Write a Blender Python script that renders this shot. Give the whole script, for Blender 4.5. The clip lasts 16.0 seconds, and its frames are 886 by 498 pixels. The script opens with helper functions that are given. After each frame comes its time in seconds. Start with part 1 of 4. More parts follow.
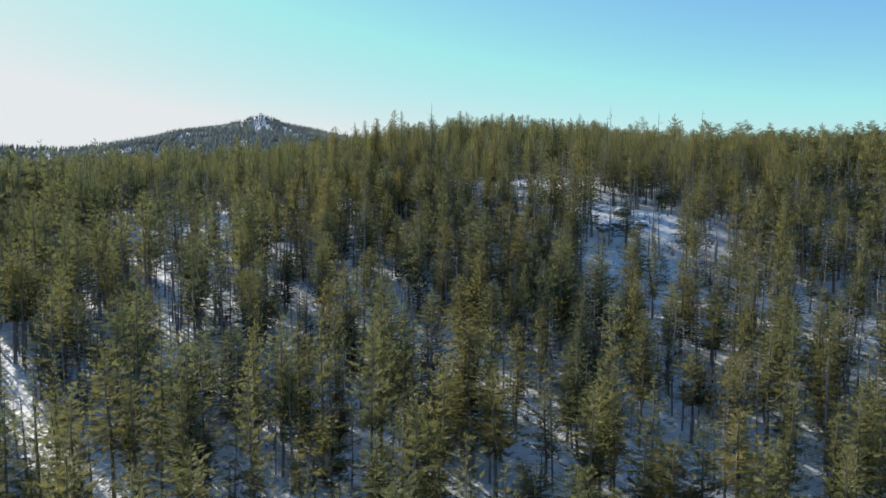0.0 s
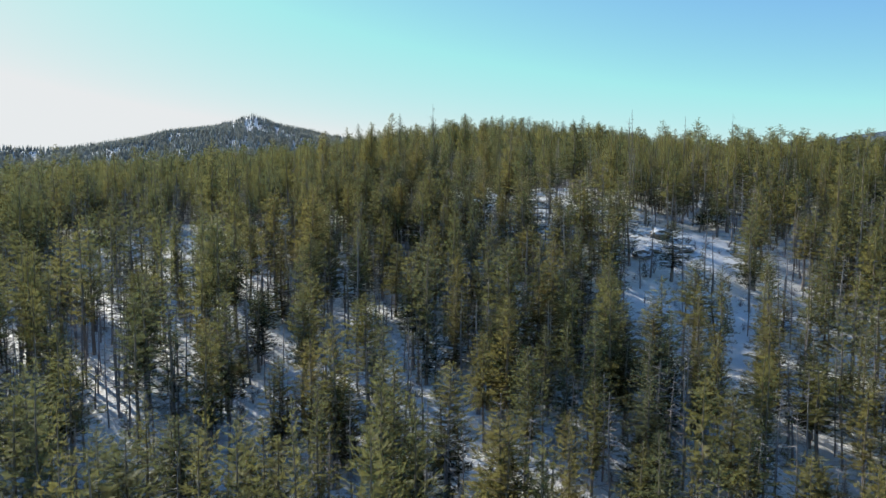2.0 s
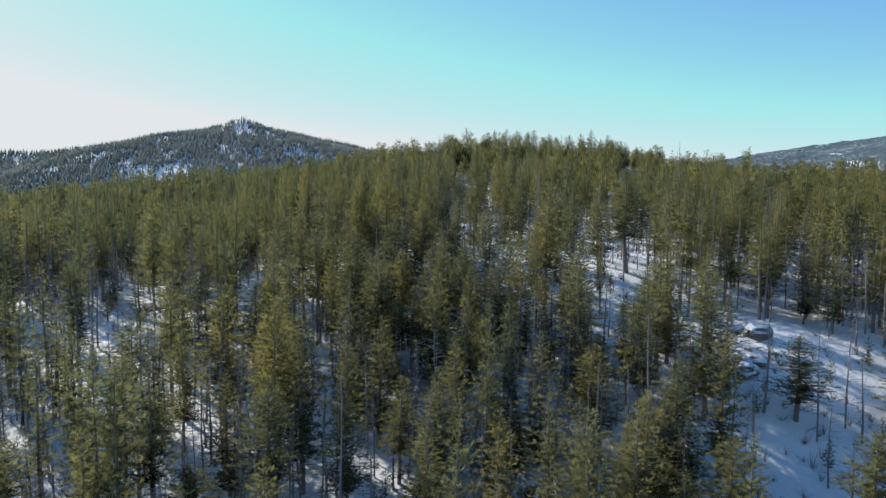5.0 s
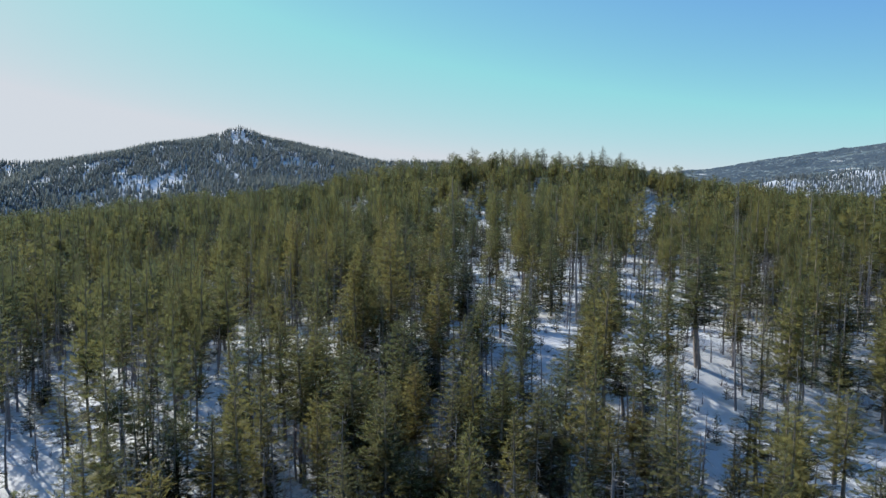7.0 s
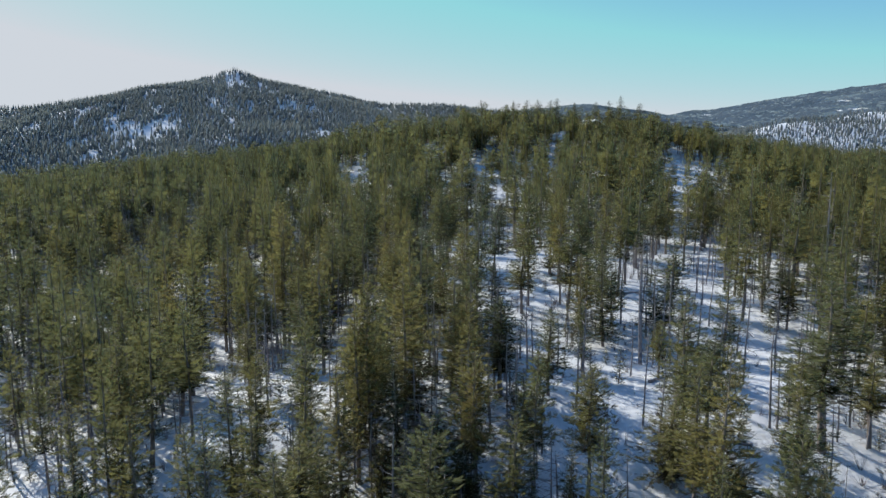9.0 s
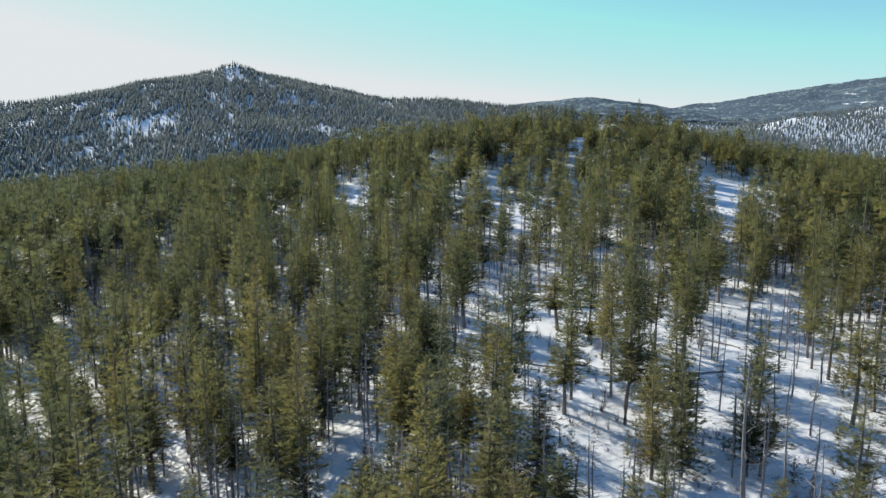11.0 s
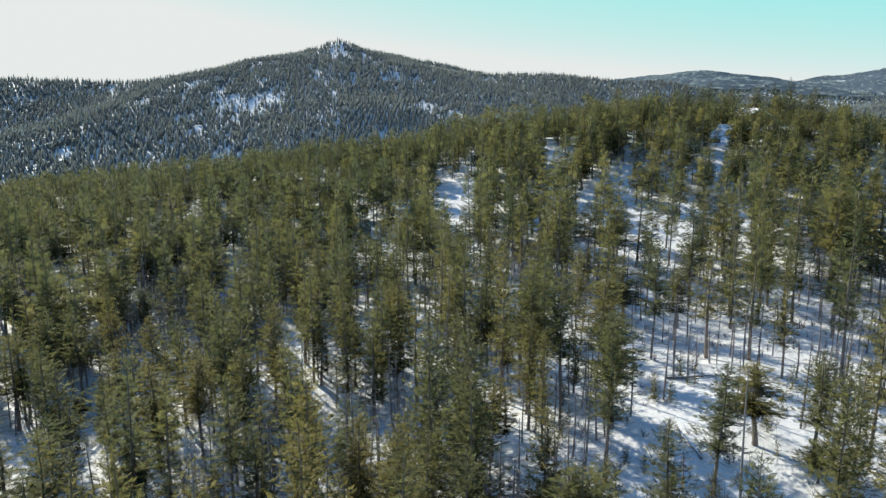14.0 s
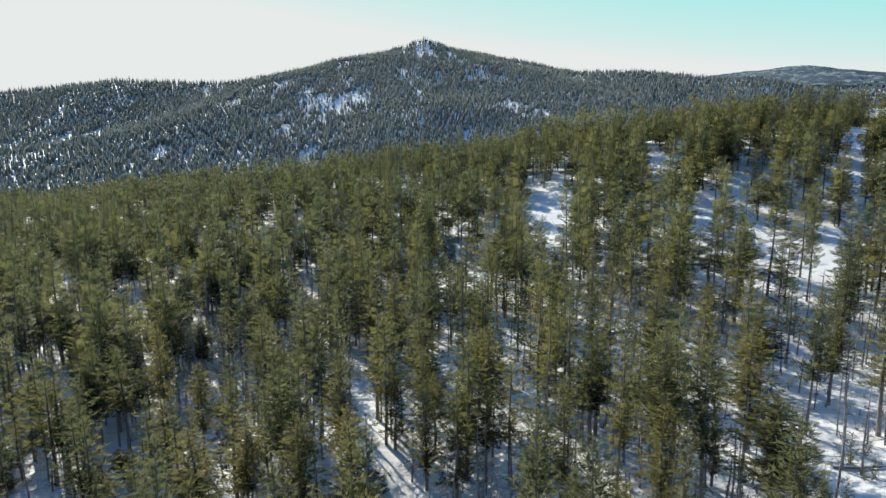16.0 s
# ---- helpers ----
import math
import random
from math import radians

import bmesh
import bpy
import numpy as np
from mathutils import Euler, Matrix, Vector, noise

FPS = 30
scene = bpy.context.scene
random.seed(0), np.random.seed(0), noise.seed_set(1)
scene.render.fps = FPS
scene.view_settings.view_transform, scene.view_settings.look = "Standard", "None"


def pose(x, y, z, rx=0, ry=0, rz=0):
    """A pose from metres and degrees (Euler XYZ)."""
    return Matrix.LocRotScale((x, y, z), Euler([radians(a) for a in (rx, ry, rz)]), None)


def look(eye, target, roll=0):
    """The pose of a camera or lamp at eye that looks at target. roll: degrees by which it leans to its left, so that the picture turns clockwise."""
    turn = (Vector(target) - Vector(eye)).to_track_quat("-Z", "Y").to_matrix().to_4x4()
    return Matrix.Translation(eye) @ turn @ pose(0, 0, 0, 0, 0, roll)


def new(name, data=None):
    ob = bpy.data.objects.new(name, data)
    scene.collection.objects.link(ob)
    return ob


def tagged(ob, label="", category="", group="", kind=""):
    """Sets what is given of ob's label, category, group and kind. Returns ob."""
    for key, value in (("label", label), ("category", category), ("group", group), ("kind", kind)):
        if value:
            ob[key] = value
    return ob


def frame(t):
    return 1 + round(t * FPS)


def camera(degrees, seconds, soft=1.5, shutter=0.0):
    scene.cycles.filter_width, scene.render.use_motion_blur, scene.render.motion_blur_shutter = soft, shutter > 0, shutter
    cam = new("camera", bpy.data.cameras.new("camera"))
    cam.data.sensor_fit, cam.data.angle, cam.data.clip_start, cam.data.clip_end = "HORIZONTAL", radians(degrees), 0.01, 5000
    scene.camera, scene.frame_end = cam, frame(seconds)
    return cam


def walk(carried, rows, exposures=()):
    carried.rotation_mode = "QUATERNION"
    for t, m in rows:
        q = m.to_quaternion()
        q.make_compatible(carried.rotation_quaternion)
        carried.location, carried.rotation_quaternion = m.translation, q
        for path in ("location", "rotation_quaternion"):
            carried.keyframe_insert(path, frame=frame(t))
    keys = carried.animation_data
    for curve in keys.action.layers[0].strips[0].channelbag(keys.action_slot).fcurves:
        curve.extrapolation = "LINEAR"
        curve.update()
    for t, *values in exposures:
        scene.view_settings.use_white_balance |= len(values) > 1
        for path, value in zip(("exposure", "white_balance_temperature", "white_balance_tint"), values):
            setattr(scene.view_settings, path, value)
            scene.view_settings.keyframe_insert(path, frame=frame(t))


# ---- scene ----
cam = camera(62.65, 16.0, soft=1.45)
# seconds; eye x, y, z; yaw, pitch, roll in degrees
FLIGHT = [
    (0, 0.001, -0.000, 0.002, -3.536, -4.955, 0.055),
    (0.5, -0.191, 4.270, 0.009, -3.685, -4.978, 0.030),
    (1, -0.369, 8.635, 0.318, -3.807, -4.983, -0.022),
    (1.5, -0.602, 13.085, 1.126, -3.939, -4.942, -0.042),
    (2, -0.791, 17.568, 2.279, -4.059, -4.915, -0.019),
    (2.5, -0.985, 21.996, 3.550, -4.185, -4.944, -0.056),
    (3, -1.142, 26.309, 4.740, -4.304, -4.883, -0.126),
    (3.5, -1.339, 30.540, 5.849, -4.446, -4.781, -0.220),
    (3.7, -1.411, 32.234, 6.237, -4.488, -4.660, -0.318),
    (5.8, -1.588, 52.906, 12.437, -4.768, -4.789, -0.231),
    (6, -1.660, 54.927, 13.081, -4.778, -4.776, -0.220),
    (6.5, -1.869, 59.985, 14.664, -4.796, -4.742, -0.249),
    (7, -2.062, 65.148, 16.231, -4.805, -4.260, -0.220),
    (7.5, -2.163, 70.265, 17.673, -4.790, -3.786, -0.103),
    (8, -2.334, 75.365, 19.019, -4.761, -4.349, -0.082),
    (8.5, -2.519, 80.506, 20.412, -4.768, -7.208, -0.053),
    (9, -2.754, 85.756, 22.078, -4.831, -8.841, 0.035),
    (9.5, -3.050, 90.964, 23.864, -4.852, -8.863, 0.065),
    (9.7, -3.174, 93.020, 24.547, -4.891, -8.860, 0.043),
    (11.8, -2.481, 113.634, 28.154, -3.989, -10.201, 0.057),
    (12, -2.581, 115.497, 28.472, -3.454, -10.415, 0.025),
    (12.5, -2.840, 120.119, 29.196, -2.009, -10.734, 0.065),
    (13, -3.160, 124.741, 29.747, -0.212, -10.742, 0.133),
    (13.5, -3.635, 129.462, 30.100, 1.482, -10.937, 0.199),
    (14, -4.204, 134.263, 30.484, 3.212, -11.326, 0.230),
    (14.5, -4.891, 138.990, 30.948, 4.562, -11.564, 0.337),
    (15, -5.656, 143.027, 31.209, 6.171, -11.499, 0.354),
    (15.5, -6.257, 146.124, 31.437, 8.292, -11.427, 0.422),
    (16, -6.778, 148.460, 31.598, 9.707, -11.424, 0.498),
]
walk(cam, [(t, pose(x, y, z, 90 + pitch, roll, yaw)) for t, x, y, z, yaw, pitch, roll in FLIGHT],
     exposures=[(0.0, 0.68, 6450, 8), (3.5, 0.72, 6550, 8), (7.0, 0.45, 6100, 9), (8.5, 0.35, 6100, 9), (9.5, 0.48, 6150, 9), (12.5, 0.68, 6650, 5), (16.0, 0.7, 6650, 5)])

# ---- light ----
SUN_BEARING, SUN_HEIGHT = -41.0, 29.0
world = bpy.data.worlds.new("winter_sky")
scene.world = world
world.use_nodes = True
wn, wl = world.node_tree.nodes, world.node_tree.links
sky = wn.new("ShaderNodeTexSky")
sky.sky_type, sky.sun_disc = "NISHITA", False
sky.sun_elevation, sky.sun_rotation = radians(SUN_HEIGHT), radians(SUN_BEARING)
sky.altitude, sky.air_density, sky.dust_density, sky.ozone_density = 2600, 1.0, 1.8, 1.0
cool = wn.new("ShaderNodeMix")
cool.data_type, cool.blend_type = "RGBA", "MULTIPLY"
cool.inputs[0].default_value, cool.inputs[7].default_value = 1.0, (0.635, 0.91, 1.13, 1)
wl.new(sky.outputs[0], cool.inputs[6])
pale = wn.new("ShaderNodeMix")  # the thin veil round the sun is evenly bright
pale.data_type, pale.blend_type = "RGBA", "DARKEN"
pale.inputs[0].default_value, pale.inputs[7].default_value = 1.0, (4.2, 4.3, 4.42, 1)
wl.new(cool.outputs[2], pale.inputs[6])
wl.new(pale.outputs[2], wn["Background"].inputs[0])
wn["Background"].inputs[1].default_value = 0.118
sun = new("sun", bpy.data.lights.new("sun", "SUN"))
sun.data.energy, sun.data.angle, sun.data.color = 3.6, radians(0.55), (1.0, 0.95, 0.86)
toward = Vector((math.sin(radians(SUN_BEARING)) * math.cos(radians(SUN_HEIGHT)), math.cos(radians(SUN_BEARING)) * math.cos(radians(SUN_HEIGHT)), math.sin(radians(SUN_HEIGHT))))
sun.matrix_world = look(toward * 100, (0, 0, 0))


# ---- materials ----
def material(name, colour=(0.5, 0.5, 0.5), rough=0.8, metal=0.0):
    m = bpy.data.materials.new(name)
    m.use_nodes = True
    b = m.node_tree.nodes["Principled BSDF"]
    b.inputs["Base Color"].default_value = (*colour, 1)
    b.inputs["Roughness"].default_value, b.inputs["Metallic"].default_value = rough, metal
    return m, m.node_tree.nodes, m.node_tree.links, b


def ramp(nodes, links, source, stops):
    r = nodes.new("ShaderNodeValToRGB")
    while len(r.color_ramp.elements) < len(stops):
        r.color_ramp.elements.new(0.5)
    for e, (at, c) in zip(r.color_ramp.elements, stops):
        e.position, e.color = at, (*c, 1)
    links.new(source, r.inputs[0])
    return r.outputs[0]


def noise_of(nodes, links, size, detail=4.0, rough=0.6, vector=None):
    n = nodes.new("ShaderNodeTexNoise")
    n.inputs["Scale"].default_value, n.inputs["Detail"].default_value, n.inputs["Roughness"].default_value = 1 / size, detail, rough
    if vector is None:
        vector = nodes.new("ShaderNodeTexCoord").outputs["Object"]
    links.new(vector, n.inputs["Vector"])
    return n.outputs["Fac"]


def mixed(nodes, links, fac, a, b, blend="MIX"):
    m = nodes.new("ShaderNodeMix")
    m.data_type, m.blend_type = "RGBA", blend
    for slot, v in ((0, fac), (6, a), (7, b)):
        if isinstance(v, (int, float)):
            m.inputs[slot].default_value = v
        elif isinstance(v, tuple):
            m.inputs[slot].default_value = (*v, 1)
        else:
            links.new(v, m.inputs[slot])
    return m.outputs[2]


def bumped(nodes, links, shader, height, strength, distance):
    b = nodes.new("ShaderNodeBump")
    b.inputs["Strength"].default_value, b.inputs["Distance"].default_value = strength, distance
    links.new(height, b.inputs["Height"])
    links.new(b.outputs[0], shader.inputs["Normal"])


def snow_material():
    m, n, l, b = material("snow", rough=0.65)
    fine, patch, litter = noise_of(n, l, 0.35, 6), noise_of(n, l, 9.0, 5), noise_of(n, l, 0.9, 8, 0.75)
    white = ramp(n, l, fine, [(0.25, (0.83, 0.825, 0.81)), (0.7, (0.935, 0.925, 0.905))])
    # needle litter, dry grass and low brush that stand out of thin snow
    thin = n.new("ShaderNodeMath")
    thin.operation = "MULTIPLY"
    l.new(ramp(n, l, patch, [(0.5, (0, 0, 0)), (0.72, (1, 1, 1))]), thin.inputs[0])
    l.new(ramp(n, l, litter, [(0.5, (0, 0, 0)), (0.62, (1, 1, 1))]), thin.inputs[1])
    brown = ramp(n, l, noise_of(n, l, 0.5), [(0.3, (0.07, 0.055, 0.045)), (0.7, (0.2, 0.16, 0.12))])
    l.new(mixed(n, l, thin.outputs[0], white, brown), b.inputs["Base Color"])
    bumped(n, l, b, noise_of(n, l, 0.8, 8, 0.65), 0.6, 0.25)
    b.inputs["Specular IOR Level"].default_value = 0.3
    return m


def needle_material(name, tones, source, glow=0.62, porous=0.4):
    """Needles: tones run from dark green to straw; source tells trees apart."""
    m, n, l, b = material(name, rough=0.7)
    n.remove(b)
    if source == "object":
        tree = n.new("ShaderNodeObjectInfo").outputs["Random"]
    else:
        a = n.new("ShaderNodeAttribute")
        a.attribute_name = "tint"
        tree = a.outputs["Fac"]
    tuft = n.new("ShaderNodeNewGeometry").outputs["Random Per Island"]
    own = ramp(n, l, tree, [(i / (len(tones) - 1), c) for i, c in enumerate(tones)])
    vary = ramp(n, l, tuft, [(0.0, (0.93, 0.94, 0.94)), (0.6, (1.0, 1.0, 1.0)), (1.0, (1.07, 1.05, 1.01))])
    speckle = ramp(n, l, noise_of(n, l, 0.5, 4, 0.7), [(0.3, (0.84, 0.86, 0.88)), (0.5, (0.98, 0.98, 0.98)), (0.7, (1.14, 1.1, 1.04))])
    colour = mixed(n, l, 1.0, mixed(n, l, 1.0, own, vary, "MULTIPLY"), speckle, "MULTIPLY")
    d, t, g, mix, add = (n.new("ShaderNode" + k) for k in ("BsdfDiffuse", "BsdfTranslucent", "BsdfGlossy", "MixShader", "MixShader"))
    l.new(colour, d.inputs[0])
    l.new(mixed(n, l, 1.0, colour, (1.08, 1.05, 0.82), "MULTIPLY"), t.inputs[0])
    # needles stand on all sides of a twig, so that a spray takes up the light much the same however it is turned
    own_side, lifted, even, back = (n.new("ShaderNodeVectorMath") for _ in range(4))
    own_side.operation, lifted.operation, even.operation, back.operation = "SCALE", "ADD", "NORMALIZE", "SCALE"
    l.new(n.new("ShaderNodeNewGeometry").outputs["Normal"], own_side.inputs[0])
    own_side.inputs["Scale"].default_value, back.inputs["Scale"].default_value = 0.3, -1.0
    lifted.inputs[1].default_value = (0.0, 0.0, 0.8)
    l.new(own_side.outputs[0], lifted.inputs[0]), l.new(lifted.outputs[0], even.inputs[0]), l.new(even.outputs[0], back.inputs[0])
    l.new(back.outputs[0], t.inputs["Normal"])
    g.inputs["Roughness"].default_value = 0.5
    mix.inputs[0].default_value, add.inputs[0].default_value = glow, 0.012
    l.new(d.outputs[0], mix.inputs[1]), l.new(t.outputs[0], mix.inputs[2])
    l.new(mix.outputs[0], add.inputs[1]), l.new(g.outputs[0], add.inputs[2])
    # light passes between the needles of a spray
    clear, airy = n.new("ShaderNodeBsdfTransparent"), n.new("ShaderNodeMixShader")
    airy.inputs[0].default_value = porous
    l.new(add.outputs[0], airy.inputs[1]), l.new(clear.outputs[0], airy.inputs[2])
    l.new((airy if porous else add).outputs[0], n["Material Output"].inputs[0])
    return m


def bark_material(name, dark, light):
    m, n, l, b = material(name, rough=0.9)
    c = n.new("ShaderNodeTexCoord").outputs["Object"]
    s = n.new("ShaderNodeMapping")
    s.inputs["Scale"].default_value = (1, 1, 0.25)
    l.new(c, s.inputs["Vector"])
    grain, broad = noise_of(n, l, 0.06, 6, 0.7, s.outputs[0]), noise_of(n, l, 0.9, 3)
    base = ramp(n, l, grain, [(0.3, dark), (0.7, light)])
    l.new(mixed(n, l, broad, base, tuple(v * 0.6 for v in light), "MIX"), b.inputs["Base Color"])
    bumped(n, l, b, grain, 0.8, 0.03)
    return m


def rock_material():
    m, n, l, b = material("granite", rough=0.9)
    grain, broad = noise_of(n, l, 0.12, 8, 0.7), noise_of(n, l, 0.8, 5)
    base = ramp(n, l, broad, [(0.3, (0.1, 0.085, 0.075)), (0.7, (0.24, 0.2, 0.17))])
    stone = mixed(n, l, 0.5, base, ramp(n, l, grain, [(0.3, (0.06, 0.055, 0.05)), (0.7, (0.3, 0.27, 0.24))]))
    # snow lies where the face looks up
    up = n.new("ShaderNodeSeparateXYZ")
    l.new(n.new("ShaderNodeNewGeometry").outputs["Normal"], up.inputs[0])
    l.new(mixed(n, l, ramp(n, l, up.outputs[2], [(0.35, (0, 0, 0)), (0.7, (1, 1, 1))]), stone, (0.84, 0.85, 0.88)), b.inputs["Base Color"])
    bumped(n, l, b, grain, 0.8, 0.08)
    return m


PINE_TONES = [(0.124, 0.142, 0.083), (0.171, 0.176, 0.085), (0.206, 0.197, 0.087), (0.235, 0.210, 0.089)]
FIR_TONES = [(0.109, 0.128, 0.087), (0.151, 0.161, 0.091), (0.186, 0.181, 0.092)]
# distance haze is mixed into these needle colours, paling and bluing them
HAZE_TONES = [(0.240, 0.275, 0.310), (0.290, 0.318, 0.338), (0.250, 0.335, 0.450)]
SNOW = snow_material()
NEEDLES = needle_material("pine_needles", PINE_TONES, "object")
NEEDLES_WOOD = needle_material("pine_needles_of_the_wood", PINE_TONES, "tint")
FIR_NEEDLES = needle_material("fir_needles", FIR_TONES, "object", 0.6)
HAZED_NEEDLES = needle_material("hazed_far_needles", HAZE_TONES, "tint", 0.65, 0.0)
BARK = bark_material("pine_bark", (0.15, 0.124, 0.11), (0.36, 0.295, 0.25))
GREY_WOOD = bark_material("weathered_wood", (0.18, 0.16, 0.16), (0.38, 0.34, 0.34))
ROCK = rock_material()


# ---- the ground ----
def lattice(ix, iy, seed):
    """A repeatable value in 0..1 for each whole-number cell."""
    n = (ix.astype(np.int64) * 374761393 + iy.astype(np.int64) * 668265263 + seed * 144664907) & 0x7FFFFFFF
    n = ((n ^ (n >> 13)) * 1274126177) & 0x7FFFFFFF
    return ((n ^ (n >> 16)) & 0xFFFF) / 65535.0


def relief(x, y, size, seed=0):
    """Smooth noise in -1..1 with lumps of that size in metres."""
    u, v = np.asarray(x, float) / size, np.asarray(y, float) / size
    i, j = np.floor(u), np.floor(v)
    a, b = u - i, v - j
    a, b = a * a * (3 - 2 * a), b * b * (3 - 2 * b)
    low = lattice(i, j, seed) * (1 - a) + lattice(i + 1, j, seed) * a
    high = lattice(i, j + 1, seed) * (1 - a) + lattice(i + 1, j + 1, seed) * a
    return (low * (1 - b) + high * b) * 2 - 1


def bump(x, y, cx, cy, rx, ry, height):
    return height * np.exp(-(((x - cx) / rx) ** 2) - ((y - cy) / ry) ** 2)


# The near hillside along the flight: distance ahead and height of the snow.
SLOPE_Y = [-6750, -300, 0, 45, 82.5, 105, 127.5, 142.5, 165, 217.5, 270, 315, 360, 397.5, 450, 630, 840, 7500]
SLOPE_Z = [-105, -75, -34.5, -25.5, -15.8, -10.5, -4.2, -1.2, 0, 0.9, 4.2, 7.5, 10.5, 10.5, 6, -21, -33, -33]
# Crest lines of the mountains: x, y, z of their corners, and how steeply they fall away.
RIDGES = [
    ([(-1350, 1050, -12), (-960, 1200, 40), (-735, 1290, 63), (-600, 1350, 60), (-492, 1440, 78), (-393, 1620, 120), (-307.5, 1689, 145), (-138, 1725, 111), (-30, 1635, 87), (120, 1590, 78), (300, 1500, 60), (495, 1500, 36)], 0.26),
    ([(-393, 1620, 117), (-492, 1332, 60), (-493.5, 1123.5, 24), (-495, 960, -9)], 0.24),
    ([(-307.5, 1689, 141), (-225, 1470, 78), (-165, 1275, 22.5)], 0.26),
    ([(-138, 1725, 111), (-45, 1440, 57), (30, 1230, 9)], 0.24),
]
FAR_RIDGES = [
    ([(375, 3150, 90), (840, 3075, 138), (1140, 3300, 105), (1650, 3450, 90)], 0.16),
    ([(540, 1170, 21), (705, 1290, 45), (867, 1324.5, 60), (1050, 1230, 69), (1350, 1140, 78)], 0.22),
    ([(1050, 3450, 90), (1500, 3525, 122), (2025, 3375, 210), (2550, 3225, 285), (3300, 2850, 300), (4350, 1950, 300)], 0.2),
    ([(-6000, 3900, 90), (-3600, 3750, 135), (-2250, 3900, 105), (-900, 4350, 90), (450, 4950, 105), (2250, 5400, 180), (5250, 4500, 240)], 0.12),
]


def ground_z(x, y):
    """Height of the ground at x, y."""
    x, y = np.asarray(x, float), np.asarray(y, float)
    z = np.interp(y, SLOPE_Y, SLOPE_Z)
    left, near = np.maximum(0, -x), np.clip((y - 30) / 90, 0, 1)
    z = z - near * (np.interp(y, [90, 135, 200, 400], [0.09, 0.085, 0.04, 0.05]) * np.minimum(left, 68) + 0.11 * np.clip(left - 68, 0, 260)) + 0.02 * np.clip(x, 0, 180)
    z = z + bump(x, y, 36, 111, 25, 21, 3.4) + bump(x, y, 64, 369, 84, 72, 11.5) + bump(x, y, 50, 150, 32, 36, 0.4) + bump(x, y, 5, 150, 40, 30, 1.2) + bump(x, y, -15, 210, 60, 45, 1.2)
    z = z - 0.14 * np.clip(x - 98, 0, 55) * np.clip((y - 240) / 80, 0, 1) * np.clip((700 - y) / 200, 0, 1)
    # hollows of the hillside
    for cx, cy, rx, ry, deep in ((22, 87, 8, 7, 2.6), (42, 124, 12, 9, 1.6), (30, 156, 16, 10, 1.5), (-28, 176, 22, 24, 5.0), (-60, 200, 25, 25, 4.0), (-6, 129, 14, 12, 2.6), (-31, 142, 12, 12, 1.2), (20, 226, 10, 9, 1.2), (-22, 201, 8, 6, 1.4)):
        z = z - bump(x, y, cx, cy, rx, ry, deep)
    for line, fall in RIDGES + FAR_RIDGES:
        for (x0, y0, z0), (x1, y1, z1) in zip(line, line[1:]):
            dx, dy = x1 - x0, y1 - y0
            s = np.clip(((x - x0) * dx + (y - y0) * dy) / (dx * dx + dy * dy), 0, 1)
            away = np.hypot(x - x0 - s * dx, y - y0 - s * dy)
            rise = z0 + s * (z1 - z0) - fall * (np.sqrt(away * away + 200) - 14)
            z = np.where(rise - z > -30, np.logaddexp(z / 4, rise / 4) * 4, z)
    z = z + bump(x, y, -305, 1686, 34, 40, 15)
    far = np.clip((np.hypot(x, y - 90) - 480) / 250, 0, 1)
    z = z + far * (6 * relief(x, y, 150, 3) + 3 * relief(x, y, 60, 4))
    return z + 0.6 * relief(x, y, 24, 5) + 0.22 * relief(x, y, 8, 6) + 0.08 * relief(x, y, 2.5, 7)


def sheet_lines(low, high, core0, core1, fine, middle0, middle1, coarse):
    """Grid lines: fine in the core, coarse over the mountains, then wider and wider out to the horizon."""
    lines = list(np.arange(core0, core1 + 0.01, fine))
    for sign, edge, stop, end in ((1, core1, middle1, high), (-1, core0, middle0, low)):
        at, step = edge, fine
        while abs(at - end) > 1:
            step = min(step * 1.25, coarse) if sign * (stop - at) > 0 else step * 1.3
            at = at + sign * step
            at = min(at, end) if sign > 0 else max(at, end)
            lines.append(at)
    return np.array(sorted(lines))


def mesh_of(name, verts, faces, mats, smooth=False):
    me = bpy.data.meshes.new(name)
    me.from_pydata([tuple(v) for v in verts], [], faces)
    for m in mats:
        me.materials.append(m)
    if smooth:
        me.polygons.foreach_set("use_smooth", [True] * len(me.polygons))
    me.update()
    return me


def fast_mesh(name, verts, tris, mat, tint=None):
    """A mesh of triangles from arrays, quick for many of them."""
    me = bpy.data.meshes.new(name)
    verts, tris = np.asarray(verts, np.float32), np.asarray(tris, np.int32)
    me.vertices.add(len(verts)), me.loops.add(3 * len(tris)), me.polygons.add(len(tris))
    me.vertices.foreach_set("co", verts.ravel())
    me.loops.foreach_set("vertex_index", tris.ravel())
    me.polygons.foreach_set("loop_start", np.arange(0, 3 * len(tris), 3, dtype=np.int32))
    if tint is not None:
        a = me.attributes.new("tint", "FLOAT", "POINT")
        a.data.foreach_set("value", np.asarray(tint, np.float32))
    me.materials.append(mat)
    me.update(calc_edges=True)
    return me


